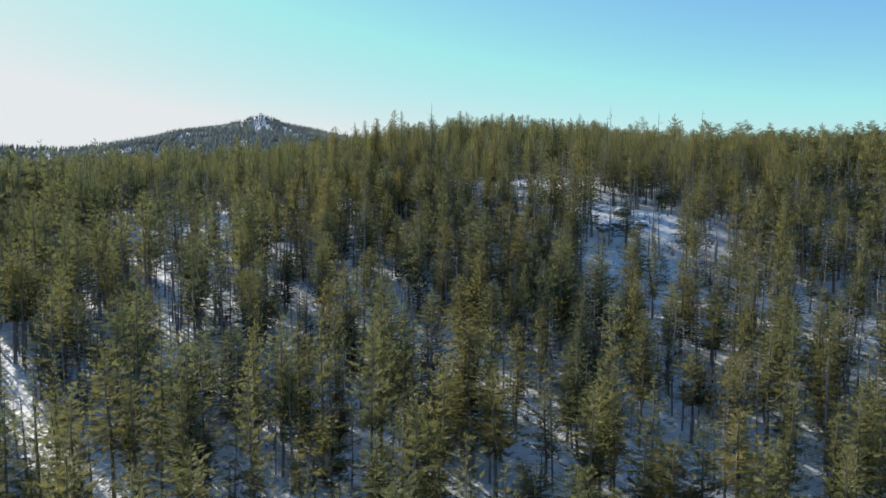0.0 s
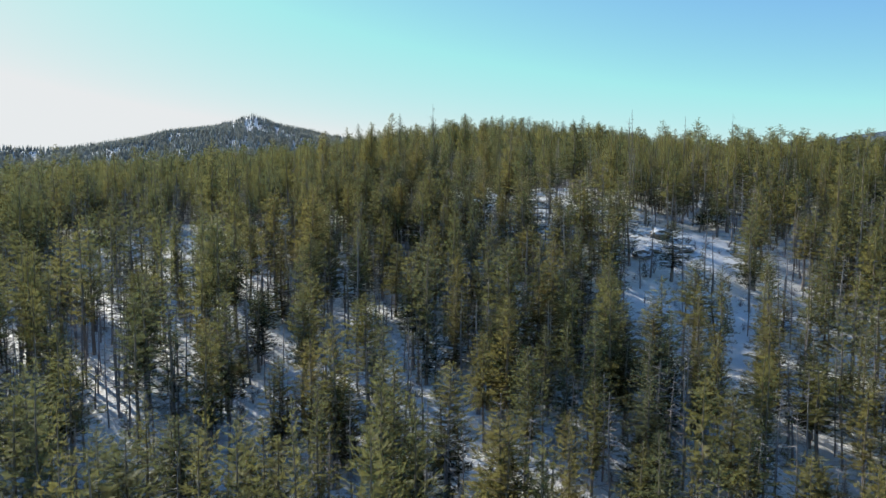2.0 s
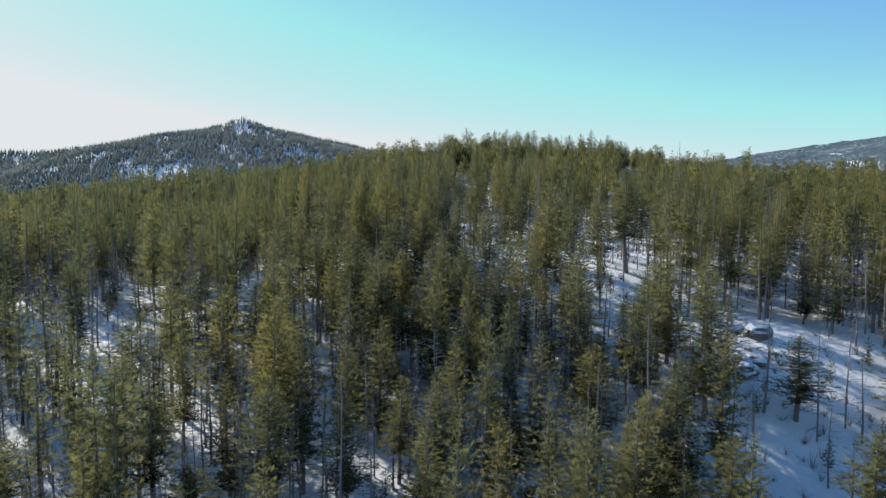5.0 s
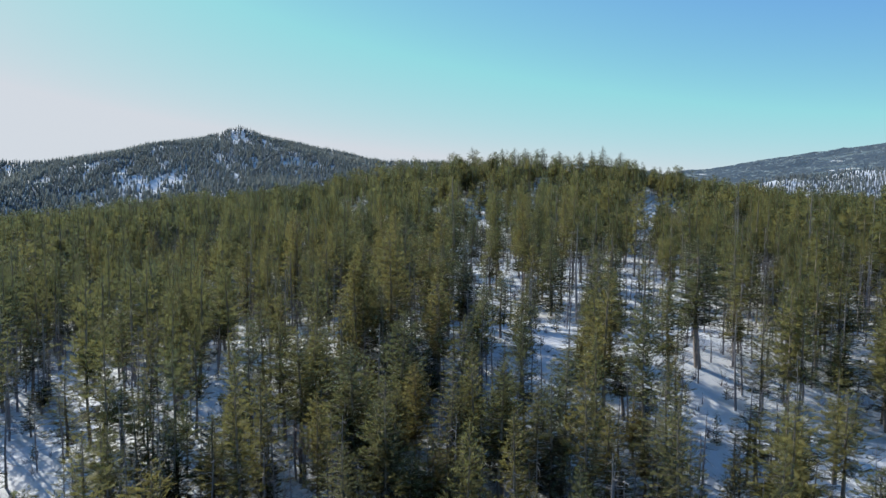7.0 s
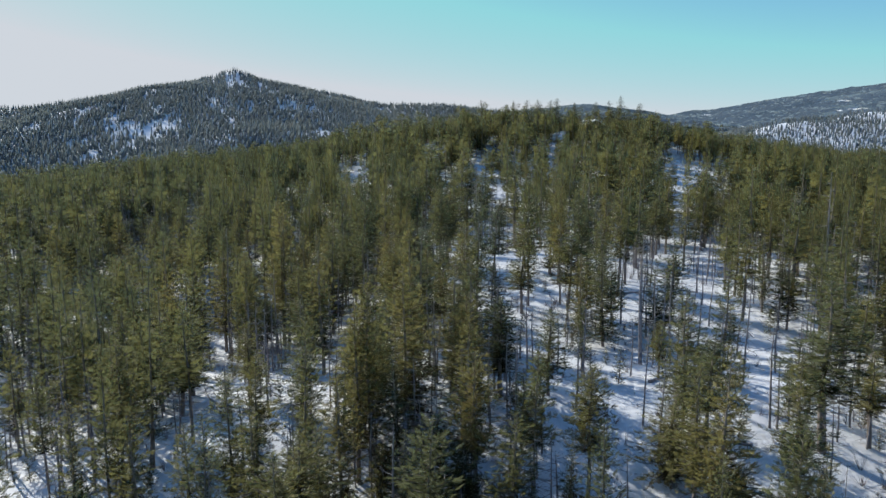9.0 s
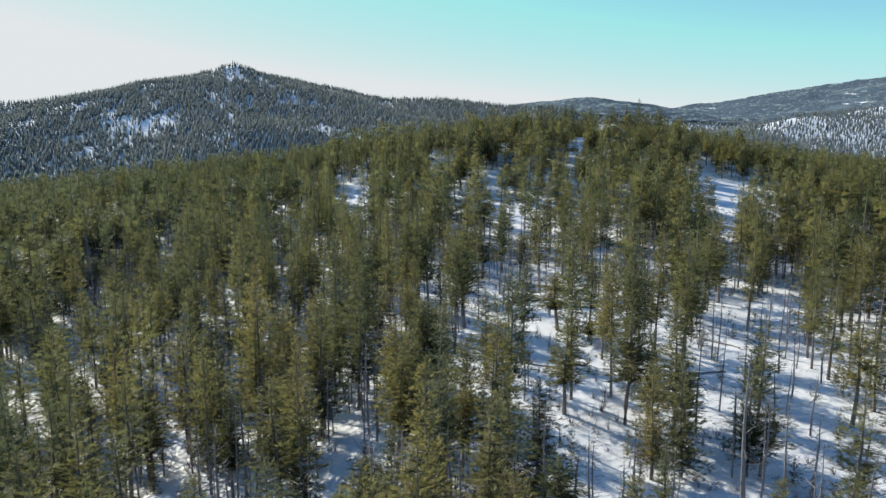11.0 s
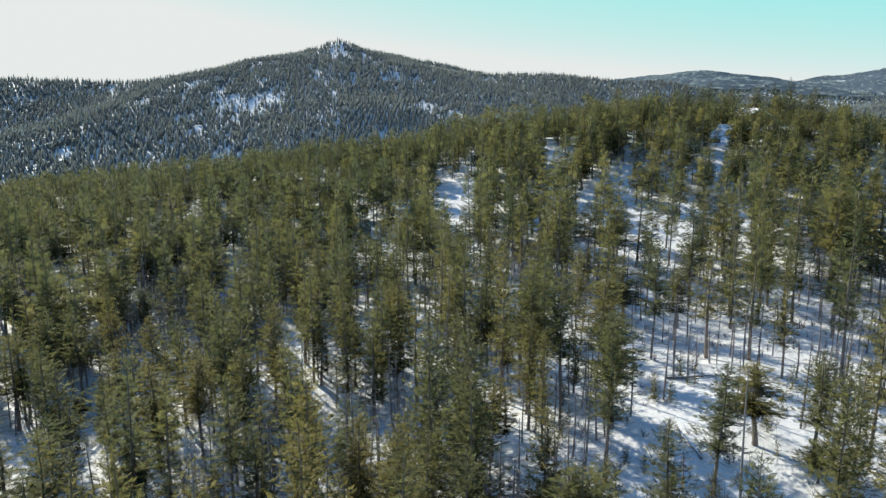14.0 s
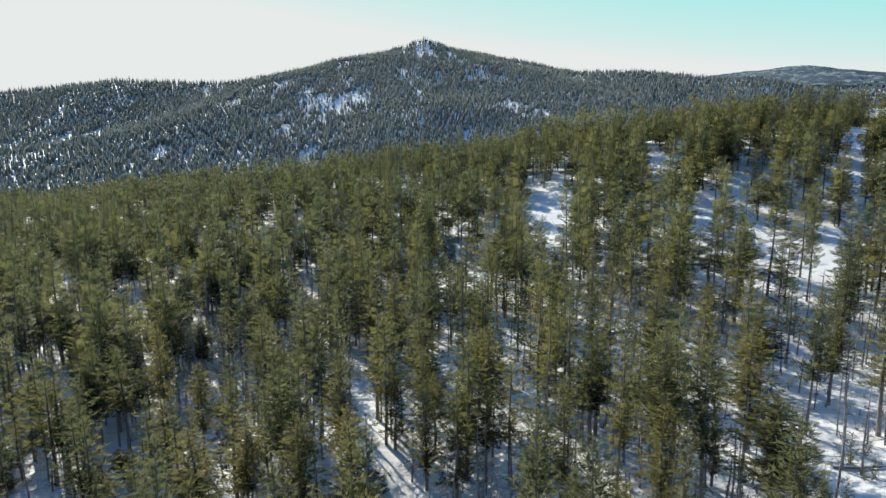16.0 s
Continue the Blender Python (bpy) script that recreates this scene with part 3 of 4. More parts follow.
def in_flight_cone(x, y):
    """The stretch of hillside that lies under and ahead of the flight."""
    return (y > 15) & (x > np.minimum(-35 - 0.56 * y, -35 - 0.87 * (y - 148))) & (x < 50 + 0.64 * y)


def joined(name, kinds, places, mat, label, category):
    """Many trees as one mesh of kind stuff. kinds: (verts, tris) templates; places: x, y, z, turn, height scale, width scale, tint, kind."""
    all_v, all_t, all_c, at = [], [], [], 0
    arrays = [(np.array(v, np.float32), np.array(t, np.int32)) for v, t in kinds]
    for x, y, z, turn, tall, wide, tint, kind in places:
        v, t = arrays[int(kind)]
        c, s = math.cos(turn) * wide, math.sin(turn) * wide
        all_v.append(np.stack([v[:, 0] * c - v[:, 1] * s + x, v[:, 0] * s + v[:, 1] * c + y, v[:, 2] * tall + z], -1))
        all_t.append(t + at)
        all_c.append(np.full(len(v), tint, np.float32))
        at += len(v)
    me = fast_mesh(name, np.concatenate(all_v), np.concatenate(all_t), mat, np.concatenate(all_c))
    return tagged(new(name, me), label, category, kind="stuff")


def plant_wood():
    xs, ys, dice, r = scattered(-330, 270, 10, 425, 3.3, 11)
    zs = ground_z(xs, ys)
    grove = relief(xs, ys, 22, 21) * 0.6 + relief(xs, ys, 9, 22) * 0.6
    chance = np.clip(0.91 + 0.75 * grove, 0.1, 1) * (1 - openness(xs, ys)) * np.interp(ys, [150, 190, 215, 255, 300, 340], [1, 0.5, 0.36, 0.38, 0.5, 0.95]) ** (np.clip((xs + 24) / 36, 0, 1) * (1 - 0.8 * np.clip((xs - 42) / 22, 0, 1)))
    clump = np.clip(1.0 + 1.0 * relief(xs, ys, 7.5, 24), 0.3, 1.6)
    chance = chance * (1 + np.clip((ys - 150) / 30, 0.3, 1) * (clump - 1)) * (1 - bump(xs, ys, 30, 181, 16, 20, 0.7)) * (1 - bump(xs, ys, 16, 203, 15, 11, 0.75)) * (1 + bump(xs, ys, -27, 206, 20, 18, 0.7)) * (1 + bump(xs, ys, 31, 65, 15, 13, 1.0))
    keep = (dice < chance) & in_flight_cone(xs, ys)
    for sx, sy, _, wide_one in STANDOUTS:
        keep &= np.hypot(xs - sx, ys - sy) > 1.3 + 0.8 * wide_one
    xs, ys, zs, grove = xs[keep], ys[keep], zs[keep], grove[keep]
    n = len(xs)
    tall = np.clip(r.normal(0.95, 0.21, n) + 0.08 * relief(xs, ys, 30, 23), 0.4, 1.32)
    tall *= np.interp(ys, [80, 120, 150, 185, 240, 305, 350], [0.95, 0.98, 0.97, 1.14, 1.16, 1.0, 0.85])
    tall *= 1 - np.clip((ys - 165) / 30, 0, 1) * (1 - np.interp(xs, [-70, -40, -5, 45, 90], [0.84, 0.78, 1, 1, 0.82]))
    tall *= 1 - 0.19 * np.clip((xs - 2) / 34, 0, 1) * np.clip((185 - ys) / 20, 0, 1)
    young = r.uniform(0, 1, n) < 0.2
    tall[young] *= r.uniform(0.3, 0.7, int(young.sum()))
    wide = np.clip(r.normal(1.19, 0.17, n), 0.82, 1.65) * np.interp(ys, [80, 130, 180], [1.02, 1.04, 1.08]) * np.where(young, 0.72, 1.0) * np.where(xs > 0, np.interp(ys, [160, 185, 300], [1, 1.1, 1.12]), 1)
    # tint also drifts yellower to the right, standing in for warmer light there
    tint = np.clip(r.normal(0.45, 0.22, n) + 0.15 * np.clip(xs / 40, -1, 1) - 0.15 * np.clip((ys - 200) / 60, 0, 1), 0, 1)
    turn = r.uniform(0, 6.28, n)
    kind = r.uniform(0, 1, n)
    by_cabin = np.hypot(xs - 74, ys - 358) < 26
    tall[by_cabin] = np.minimum(tall[by_cabin], 0.46)
    close = np.hypot(xs - 4, np.maximum(np.abs(ys - 130) - 60, 0) * 1.4) + 6 * r.uniform(0, 1, n)
    order = np.argsort(close)
    return xs, ys, zs, tall, wide, tint, turn, kind, order


xs, ys, zs, tall, wide, tint, turn, kind, order = plant_wood()
near = order[:225]
rest = order[225:]

# near pines: each one a tree of its own
# where the crowns begin, as a share of the height
RADII = (1.5, 1.9, 1.65, 2.1, 1.75)
BASES = (0.14, 0.38, 0.26, 0.42, 0.2, 0.32, 0.16, 0.4, 0.24)
LOW_BASES = (0.12, 0.34, 0.18, 0.38, 0.14, 0.3, 0.1, 0.2)
PINES = []
for v in range(9):
    needles, wood = conifer(v * 7 + 1, 12.0, RADII[v % 5], BASES[v], 150, 5.4, 2, 0.9, 0.06 + 0.04 * (v % 3), 6, 50)
    PINES.append((fast_mesh("pine_crown", *needles, NEEDLES), fast_mesh("pine_trunk", *wood, BARK)))
FIRS = []
for v in range(3):
    needles, wood = conifer(v * 5 + 101, 11.5, 2.05, 0.07, 150, 5.4, 2, 0.85, 0.28, 6, 6, 0.1)
    FIRS.append((fast_mesh("fir_crown", *needles, FIR_NEEDLES), fast_mesh("fir_trunk", *wood, BARK)))
SNAGS = []
for v in range(4):
    trunk, boughs = snag_tree(v * 3 + 201, 10.5)
    SNAGS.append((fast_mesh("snag_trunk", *trunk, GREY_WOOD), [fast_mesh("snag_limb", *q, GREY_WOOD) for q in boughs]))


def plant_pine(x, y, h=1.0, w=1.0, rz=0.0, v=0):
    crown, trunk = PINES[v % len(PINES)]
    t = empty("pine_tree", pose(x, y, float(ground_z(x, y)), 0, 0, math.degrees(rz)) @ Matrix.Diagonal((w, w, h, 1)), "olive-green lodgepole pine standing in snow", "tree", "pines of the hillside")
    part("trunk", trunk, t, "dark brown trunk with bare dead branches")
    part("crown", crown, t)


def plant_fir(x, y, h=1.0, w=1.0, rz=0.0, v=0):
    crown, trunk = FIRS[v % len(FIRS)]
    t = empty("fir_tree", pose(x, y, float(ground_z(x, y)), 0, 0, math.degrees(rz)) @ Matrix.Diagonal((w, w, h, 1)), "dark green fir with branches down to the snow", "tree", "firs of the hillside")
    part("trunk", trunk, t)
    part("crown", crown, t)


def plant_snag(x, y, h=1.0, w=1.0, rz=0.0, v=0, tip=0.0):
    trunk, boughs = SNAGS[v % len(SNAGS)]
    t = empty("dead_tree", pose(x, y, float(ground_z(x, y)), tip, 0, math.degrees(rz)) @ Matrix.Diagonal((w, w, h, 1)), "bare grey dead pine standing in snow", "tree", "dead trees of the hillside")
    part("trunk", trunk, t)
    for q in boughs:
        part("limb", q, t)


for i, (sx, sy, h, r) in enumerate(STANDOUTS):
    # up the slope the crowns sit higher on bare trunks
    v = (i * 5) % 9 if sy < 150 or sx < -5 else (1, 2, 7, 5, 8)[i % 5]
    plant_pine(sx, sy, h / 12, 1.28 * r / RADII[v % 5], i * 1.7, v)
for i in near:
    k = kind[i]
    spot = (float(xs[i]), float(ys[i]), float(tall[i]), float(wide[i]), float(turn[i]), int(k * 9973) if ys[i] > 88 or xs[i] < 0 else 2 * int(k * 997) % 10 % 9)
    if k < 0.68:
        plant_pine(*spot)
    elif k < 0.85:
        plant_fir(*spot)
    else:
        plant_snag(*spot)

# tall bare tops that stand above the wood: x, y, height
for i, (sx, sy, h) in enumerate([(7.8, 166, 17.2), (48.5, 165, 16.2), (47.3, 163, 14.6), (71, 168, 15.5), (-21, 172, 15.5), (60, 166, 15)]):
    plant_snag(sx, sy, h / 10.5, 1.25, i * 2.3, i)

# broad dark firs on the crest round the cabin: x, y, height
for i, (fx, fy, h) in enumerate([
    (22.3, 330, 15.5), (32.5, 340, 14.5), (39.7, 345, 14), (49.8, 350, 13), (53.5, 358, 12.2), (57.7, 365, 12.5), (62.7, 368, 11.1), (73.7, 372, 13.7), (79, 391, 12.5),
    (87.5, 392, 15.6), (93.3, 390, 14.6), (97.6, 388, 15.1), (102.3, 392, 15), (107.9, 396, 14.4), (110.3, 380, 9.8), (119, 360, 10), (46, 353, 12), (60, 372, 13), (66.5, 374, 12.5), (90.5, 396, 14.5), (99.5, 398, 14), (104.5, 386, 13.5),
]):
    plant_fir(fx, fy, (1.0, 1.1, 0.84, 1.04, 0.9)[i % 5] * h / 11.5, 1.6 + 0.2 * (i * 3 % 4), i * 2.1, i)

# the rest of the wood; many a dead tree stands in it
gone = np.hypot(xs[rest] * np.where(xs[rest] > 0, 0.72, 0.85), np.maximum(np.abs(ys[rest] - 130) - 70, 0))
gone = np.where((ys[rest] < 28) | (xs[rest] < -60 - 0.25 * ys[rest] - 0.82 * np.maximum(ys[rest] - 90, 0)) | (xs[rest] > 45 + 0.66 * ys[rest]), 200, gone)
DEAD = []
for v in range(6):
    rng, shape = random.Random(v + 231), ([], [])
    limb(*shape, [Vector((0.1 * math.sin(k + v), 0.1 * math.cos(1.3 * k + v), 3.2 * k - 0.3)) for k in range(4)], [0.095, 0.075, 0.05, 0.012], 4)
    for k in range(30):
        z, a = 0.8 + 8.4 * (k + rng.random()) / 30, rng.uniform(0, 6.3)
        way = Vector((math.cos(a), math.sin(a), rng.uniform(-0.45, 0.4))).normalized()
        reach = rng.uniform(0.5, 1.0) * (1.7 - 0.1 * z)
        leaf(*shape, Vector((0, 0, z)), way, reach, 0.075, rng)
        for f in (0.4, 0.75):
            twig = (way + Vector((rng.gauss(0, 0.7), rng.gauss(0, 0.7), rng.gauss(0, 0.5)))).normalized()
            leaf(*shape, Vector((0, 0, z)) + way * reach * f, twig, reach * rng.uniform(0.3, 0.55), 0.05, rng)
    DEAD.append(shape)


def dead_places():
    px, py, dice, r = scattered(-90, 85, 52, 255, 2.3, 19)
    share = np.clip(0.7 + 0.7 * relief(px, py, 16, 71) + 0.3 * np.clip((150 - py) / 40, 0, 1), 0.1, 1) * (1 - 0.8 * openness(px, py)) * np.interp(px, [-20, 40], [1, 0.62]) * (1 - bump(px, py, 27, 180, 17, 20, 0.6))
    keep = (dice < share) & in_flight_cone(px, py)
    px, py, n = px[keep], py[keep], int(keep.sum())
    return list(zip(px, py, ground_z(px, py), r.uniform(0, 6.28, n), r.uniform(0.4, 1.05, n), r.uniform(0.8, 1.3, n), r.uniform(0, 1, n), r.uniform(0, 5.99, n)))


joined("dead_wood", DEAD, dead_places(), GREY_WOOD, "bare grey dead pines among the living", "forest")
# the dead ones take the place of some of the living
rest, gone = rest[(gone >= 45) | (kind[rest] <= 0.93)], gone[(gone >= 45) | (kind[rest] <= 0.93)]
for name, some, branches, tufts, blades, scale, sides, dead, inner, low in (
    ("pine_wood", rest[gone < 50], 84, 3.0, 2, 1.12, 4, 20, 0.6, BASES),
    ("pine_wood_behind", rest[(gone >= 50) & (gone < 150)], 56, 0.6, 1, 1.2, 3, 4, 1.0, LOW_BASES),
    ("pine_wood_on_the_crest", rest[gone >= 150], 31, 0.3, 1, 1.3, 3, 0, 1.08, LOW_BASES),
):
    kinds = [conifer(v * 11 + 301, 12.0, RADII[v % 5], low[v], branches, tufts, blades, scale, 0.08 + 0.03 * (v % 3), sides, dead, inner=inner, roll=0.8) for v in range(8)]
    places = [(xs[i], ys[i], zs[i], turn[i], tall[i], wide[i], tint[i], kind[i] * 7.99 if xs[i] < 0 or ys[i] < 175 or ys[i] > 225 else (1, 2, 5, 3)[int(kind[i] * 3.99)]) for i in some]
    joined(name, [k[0] for k in kinds], places, NEEDLES_WOOD, "dense olive-green pines growing out of snow", "forest")
    joined(name + "_trunks", [k[1] for k in kinds], places, BARK, "dark pine trunks and bare lower branches", "forest")


def wood_around():
    """The same wood goes on beside and behind the flight."""
    px, py, dice, r = scattered(-190, 190, -75, 260, 4.6, 57)
    keep = (dice < 0.75 + 0.5 * relief(px, py, 20, 58)) & ~in_flight_cone(px, py)
    px, py, n = px[keep], py[keep], int(keep.sum())
    return list(zip(px, py, ground_z(px, py), r.uniform(0, 6.28, n), np.clip(r.normal(0.92, 0.2, n), 0.4, 1.25), r.normal(1.2, 0.15, n), r.uniform(0.1, 0.8, n), r.uniform(0, 5.99, n)))


kinds = [conifer(v * 11 + 401, 12.0, RADII[v % 5], LOW_BASES[v], 26, 0.3, 1, 1.3, 0.1, 3, 0, inner=1.1, roll=0.8) for v in range(6)]
places = wood_around()
joined("pine_wood_around", [k[0] for k in kinds], places, NEEDLES_WOOD, "dense olive-green pines growing out of snow", "forest")
joined("pine_wood_around_trunks", [k[1] for k in kinds], places, BARK, "dark pine trunks", "forest")


# ---- the mountains' forest ----
def far_conifer(seed, height, radius):
    """A conifer seen from afar: two ragged tiers of needles on a short stem."""
    rng = random.Random(seed)
    verts, tris = [], []
    for low, high, wide in ((0.1, 0.75, 1.0), (0.42, 1.0, 0.7)):
        n = len(verts)
        verts.append((rng.uniform(-0.1, 0.1), rng.uniform(-0.1, 0.1), height * high))
        for k in range(4):
            a, q = 1.5708 * k + rng.uniform(-0.4, 0.4), radius * wide * rng.uniform(0.6, 1.25)
            verts.append((q * math.cos(a), q * math.sin(a), height * (low + rng.uniform(-0.06, 0.1))))
        tris += [(n, n + 1 + k, n + 1 + (k + 1) % 4) for k in range(4)]
    return verts, tris


def bareness(x, y):
    """Where the mountain's snow lies open: rock faces, gullies and cleared ground."""
    streak = relief(x * 2.4 + 0.3 * y, y * 0.4, 26, 42) + 0.9 * relief(x * 2.0 + 0.3 * y, y * 0.5, 12, 43)
    b = 0.25 * relief(x, y, 90, 41) - 0.02 + 0.46 * streak
    for cx, cy, rx, ry, much in ((-292, 1600, 40, 42, 0.6), (-320, 1660, 40, 40, 0.3), (-114, 1628, 50, 26, 0.75), (-165, 1336, 32, 40, 0.5), (-364, 1249, 50, 80, 0.45), (-250, 1230, 70, 60, 0.3), (-100, 1270, 40, 40, 0.4), (-486, 1303, 40, 25, 0.6), (-420, 1480, 50, 40, 0.4),
                                (-493, 1135, 26, 20, 1.1), (-600, 1290, 90, 40, 0.3), (-640, 890, 60, 40, 0.8), (-620, 1000, 90, 50, 0.4), (-450, 925, 40, 25, 0.6), (867, 1324, 110, 50, 0.8), (640, 1240, 80, 60, 0.5), (-60, 1660, 70, 40, 0.3)):
        b = b + bump(x, y, cx, cy, rx, ry, much)
    return b


def plant_mountains():
    out = []
    for x0, x1, y0, y1, step, size in ((-1250, 560, 430, 1780, 4.1, 0.95), (450, 1500, 800, 1500, 6.0, 0.9), (150, 1600, 1550, 2700, 11.0, 1.9)):
        px, py, dice, r = scattered(x0, x1, y0, y1, step, 31 + int(x1 + y0))
        bearing, away = np.degrees(np.arctan2(px, py - 130)), np.hypot(px, py - 130)
        keep = (bearing > -45) & (bearing < 41) & ~((py < 455) & (px > -330)) & (away > np.interp(bearing, [-34, -22], [480, 780]))
        px, py, dice = px[keep], py[keep], dice[keep]
        pz = ground_z(px, py)
        # the far sides of the ridges lie out of sight
        keep = (ground_z(px * 1.02, py * 1.02) > pz - 4) & (dice < np.clip((0.97 if size < 1 else 1.0) - 1.5 * np.maximum(bareness(px, py) - 0.09, 0), 0.08 if size < 1 else 0.8, 1.0))
        px, py, pz = px[keep], py[keep], pz[keep]
        n = len(px)
        out += list(zip(px, py, pz, r.uniform(0, 6.28, n), np.clip(r.normal(1.0, 0.2, n), 0.4, 1.5) * min(size, 0.9), r.uniform(0.75, 1.25, n) * size, r.uniform(0, 1, n), r.uniform(0, 5.99, n)))
    joined("mountain_forest", [far_conifer(v * 13 + 501, 10.5, 1.65) for v in range(6)], out, HAZED_NEEDLES, "dark conifers with a painted haze tint, scattered over snowy mountain slopes", "forest")


plant_mountains()


def far_canopy():
    """The closed forest of the far ridges: a rough sheet of crowns, open where the snow lies bare."""
    xs, ys = np.meshgrid(np.arange(150, 3400, 15.0), np.arange(2450, 3750, 15.0))
    r = np.random.RandomState(77)
    xs, ys = xs + r.uniform(-5, 5, xs.shape), ys + r.uniform(-5, 5, ys.shape)
    zs = ground_z(xs, ys) + 12 + r.uniform(-1.8, 1.8, xs.shape) + 2 * relief(xs, ys, 60, 81)
    h, w = xs.shape
    i = (np.arange(h - 1)[:, None] * w + np.arange(w - 1)).ravel()
    cx, cy = xs.ravel()[i], ys.ravel()[i]
    bare = relief(cx, cy, 120, 82) + 0.7 * relief(cx, cy, 45, 83) + 0.4 * relief(cx, cy, 22, 84) + 0.6 * np.clip((2750 - cy) / 300, 0, 1) - bump(cx, cy, 1480, 3460, 260, 170, 1.6)
    i = i[bare < np.where(cy > 3100, 1.05, 0.75)]
    tris = np.concatenate([np.stack([i, i + 1, i + w + 1], -1), np.stack([i, i + w + 1, i + w], -1)])
    # a tint near 0.9 takes the bluest tone: haze painted onto the ridges
    me = fast_mesh("far_canopy", np.stack([xs, ys, zs], -1).reshape(-1, 3), tris, HAZED_NEEDLES, np.full(xs.size, 0.9) + r.uniform(-0.15, 0.1, xs.size))
    tagged(new("far_canopy", me), "closed conifer forest of distant ridges, blue-grey from painted haze", "forest", kind="stuff")


far_canopy()


# ---- small things on the snow ----
def boulder(seed, sx, sy, sz):
    """A weathered granite block, knobbly and flattened below."""
    bm = bmesh.new()
    bmesh.ops.create_icosphere(bm, subdivisions=3, radius=1.0)
    for v in bm.verts:
        p = v.co * 1.3 + Vector((seed * 3.1, seed, 0))
        d = 1 + 0.32 * noise.noise(p) + 0.14 * noise.noise(p * 2.7) + 0.05 * noise.noise(p * 7)
        v.co = Vector((v.co.x * sx, v.co.y * sy, max(v.co.z, -0.35) * sz)) * d
    me = bpy.data.meshes.new("boulder")
    bm.to_mesh(me)
    bm.free()
    me.materials.append(ROCK)
    return me


for i, (x, y, sx, sy, sz) in enumerate([
    (35.2, 112.6, 1.1, 0.9, 1.0), (30.6, 106.4, 1.7, 1.1, 0.75), (32.2, 107.6, 1.2, 0.9, 0.6), (36.6, 107.2, 0.8, 0.7, 0.5),
    (-31.0, 139.0, 0.8, 0.7, 0.5), (58.5, 340.0, 1.6, 1.2, 1.1), (66.5, 349.0, 1.8, 1.4, 1.2),
    (13.0, 344.0, 1.3, 1.0, 0.8), (41.0, 96.0, 0.7, 0.6, 0.4),
]):
    sx, sy, sz = 1.2 * sx, 1.2 * sy, 1.15 * sz
    ob = new("boulder", boulder(i + 3, sx, sy, sz))
    ob.matrix_basis = pose(x, y, float(ground_z(x, y)) + 0.12 * sz, 0, 0, i * 67)
    tagged(ob, "brown-grey granite boulder half buried in snow", "rock", "boulders in the clearings")


def fallen_log(seed, length, radius):
    """A fallen trunk with a few broken branch stubs, and the snow that lies on it."""
    rng = random.Random(seed)
    wood, cap = ([], []), ([], [])
    path = [Vector((length * k / 6, 0.12 * math.sin(k * 1.1 + seed), 0.03 * math.sin(k * 2.0))) for k in range(7)]
    limb(*wood, path, [radius * (1 - 0.5 * k / 6) for k in range(7)], 8)
    for end, k in ((0, 0), (6, 6)):
        n = len(wood[0])
        wood[0].append(tuple(path[end]))
        wood[1].extend((n, k * 8 + s, k * 8 + (s + 1) % 8) for s in range(8))
    for _ in range(7):
        at = path[0].lerp(path[6], rng.uniform(0.15, 0.9))
        turn = rng.uniform(-2.6, 2.6)
        limb(*wood, [at, at + Vector((rng.uniform(0, 0.4), math.sin(turn) * 0.6, abs(math.cos(turn)) * 0.6))], [0.025, 0.008], 4)
    top = [p + Vector((0, 0, radius * 0.62)) for p in path[:6]]
    limb(*cap, top, [radius * q for q in (0.35, 0.62, 0.55, 0.6, 0.45, 0.2)], 6)
    return wood, cap


LOGS = []
for v in range(4):
    wood, cap = fallen_log(v + 41, 6.0 + 1.1 * v, 0.13 + 0.015 * v)
    LOGS.append((fast_mesh("log_wood", *wood, GREY_WOOD), fast_mesh("log_snow", *cap, SNOW)))
for i, (x, y, rz) in enumerate([
    (13.4, 189.5, 95), (24.0, 134.0, 160), (20.0, 144.5, 30), (-31.0, 137.0, 20), (16.0, 178.0, 140),
    (26.0, 175.0, 15), (9.0, 234.0, 150), (-3.5, 236.0, 40), (15.0, 207.5, 5), (-17.5, 150.0, 115), (-8.0, 106.5, 85), (4.5, 184.5, 170), (38.0, 184.0, 120),
]):
    wood, cap = LOGS[i % 4]
    ahead = Vector((math.cos(radians(rz)), math.sin(radians(rz)), 0)) * 6
    z0, z1 = float(ground_z(x, y)), float(ground_z(x + ahead.x, y + ahead.y))
    t = empty("fallen_log", pose(x, y, z0 + 0.1, 0, -math.degrees(math.atan2(z1 - z0, 6)), rz), "grey fallen pine log lying in snow", "log", "fallen logs")
    part("log", wood, t)
    part("snow_cap", cap, t, "line of snow along the top")

# a charred dead pole leaning over the boulder clearing
pole = ([], [])
limb(*pole, [Vector((0.16 * math.sin(k * 0.9), 0, 1.25 * k - 0.4)) for k in range(9)], [0.13 - 0.012 * k for k in range(9)], 8)
for k in range(5):
    limb(*pole, [Vector((0, 0, 3 + 1.1 * k)), Vector((0.35 * math.cos(k * 2.3), 0.35 * math.sin(k * 2.3), 3.2 + 1.1 * k))], [0.03, 0.012], 4)
POLE_WOOD = bark_material("charred_wood", (0.018, 0.016, 0.016), (0.06, 0.052, 0.048))
ob = new("dead_pole", fast_mesh("dead_pole", *pole, POLE_WOOD))
ob.matrix_basis = pose(30.3, 84.5, float(ground_z(30.3, 84.5)), 0, -4, 0)
tagged(ob, "bare blackened pole of a dead pine, leaning", "dead tree")


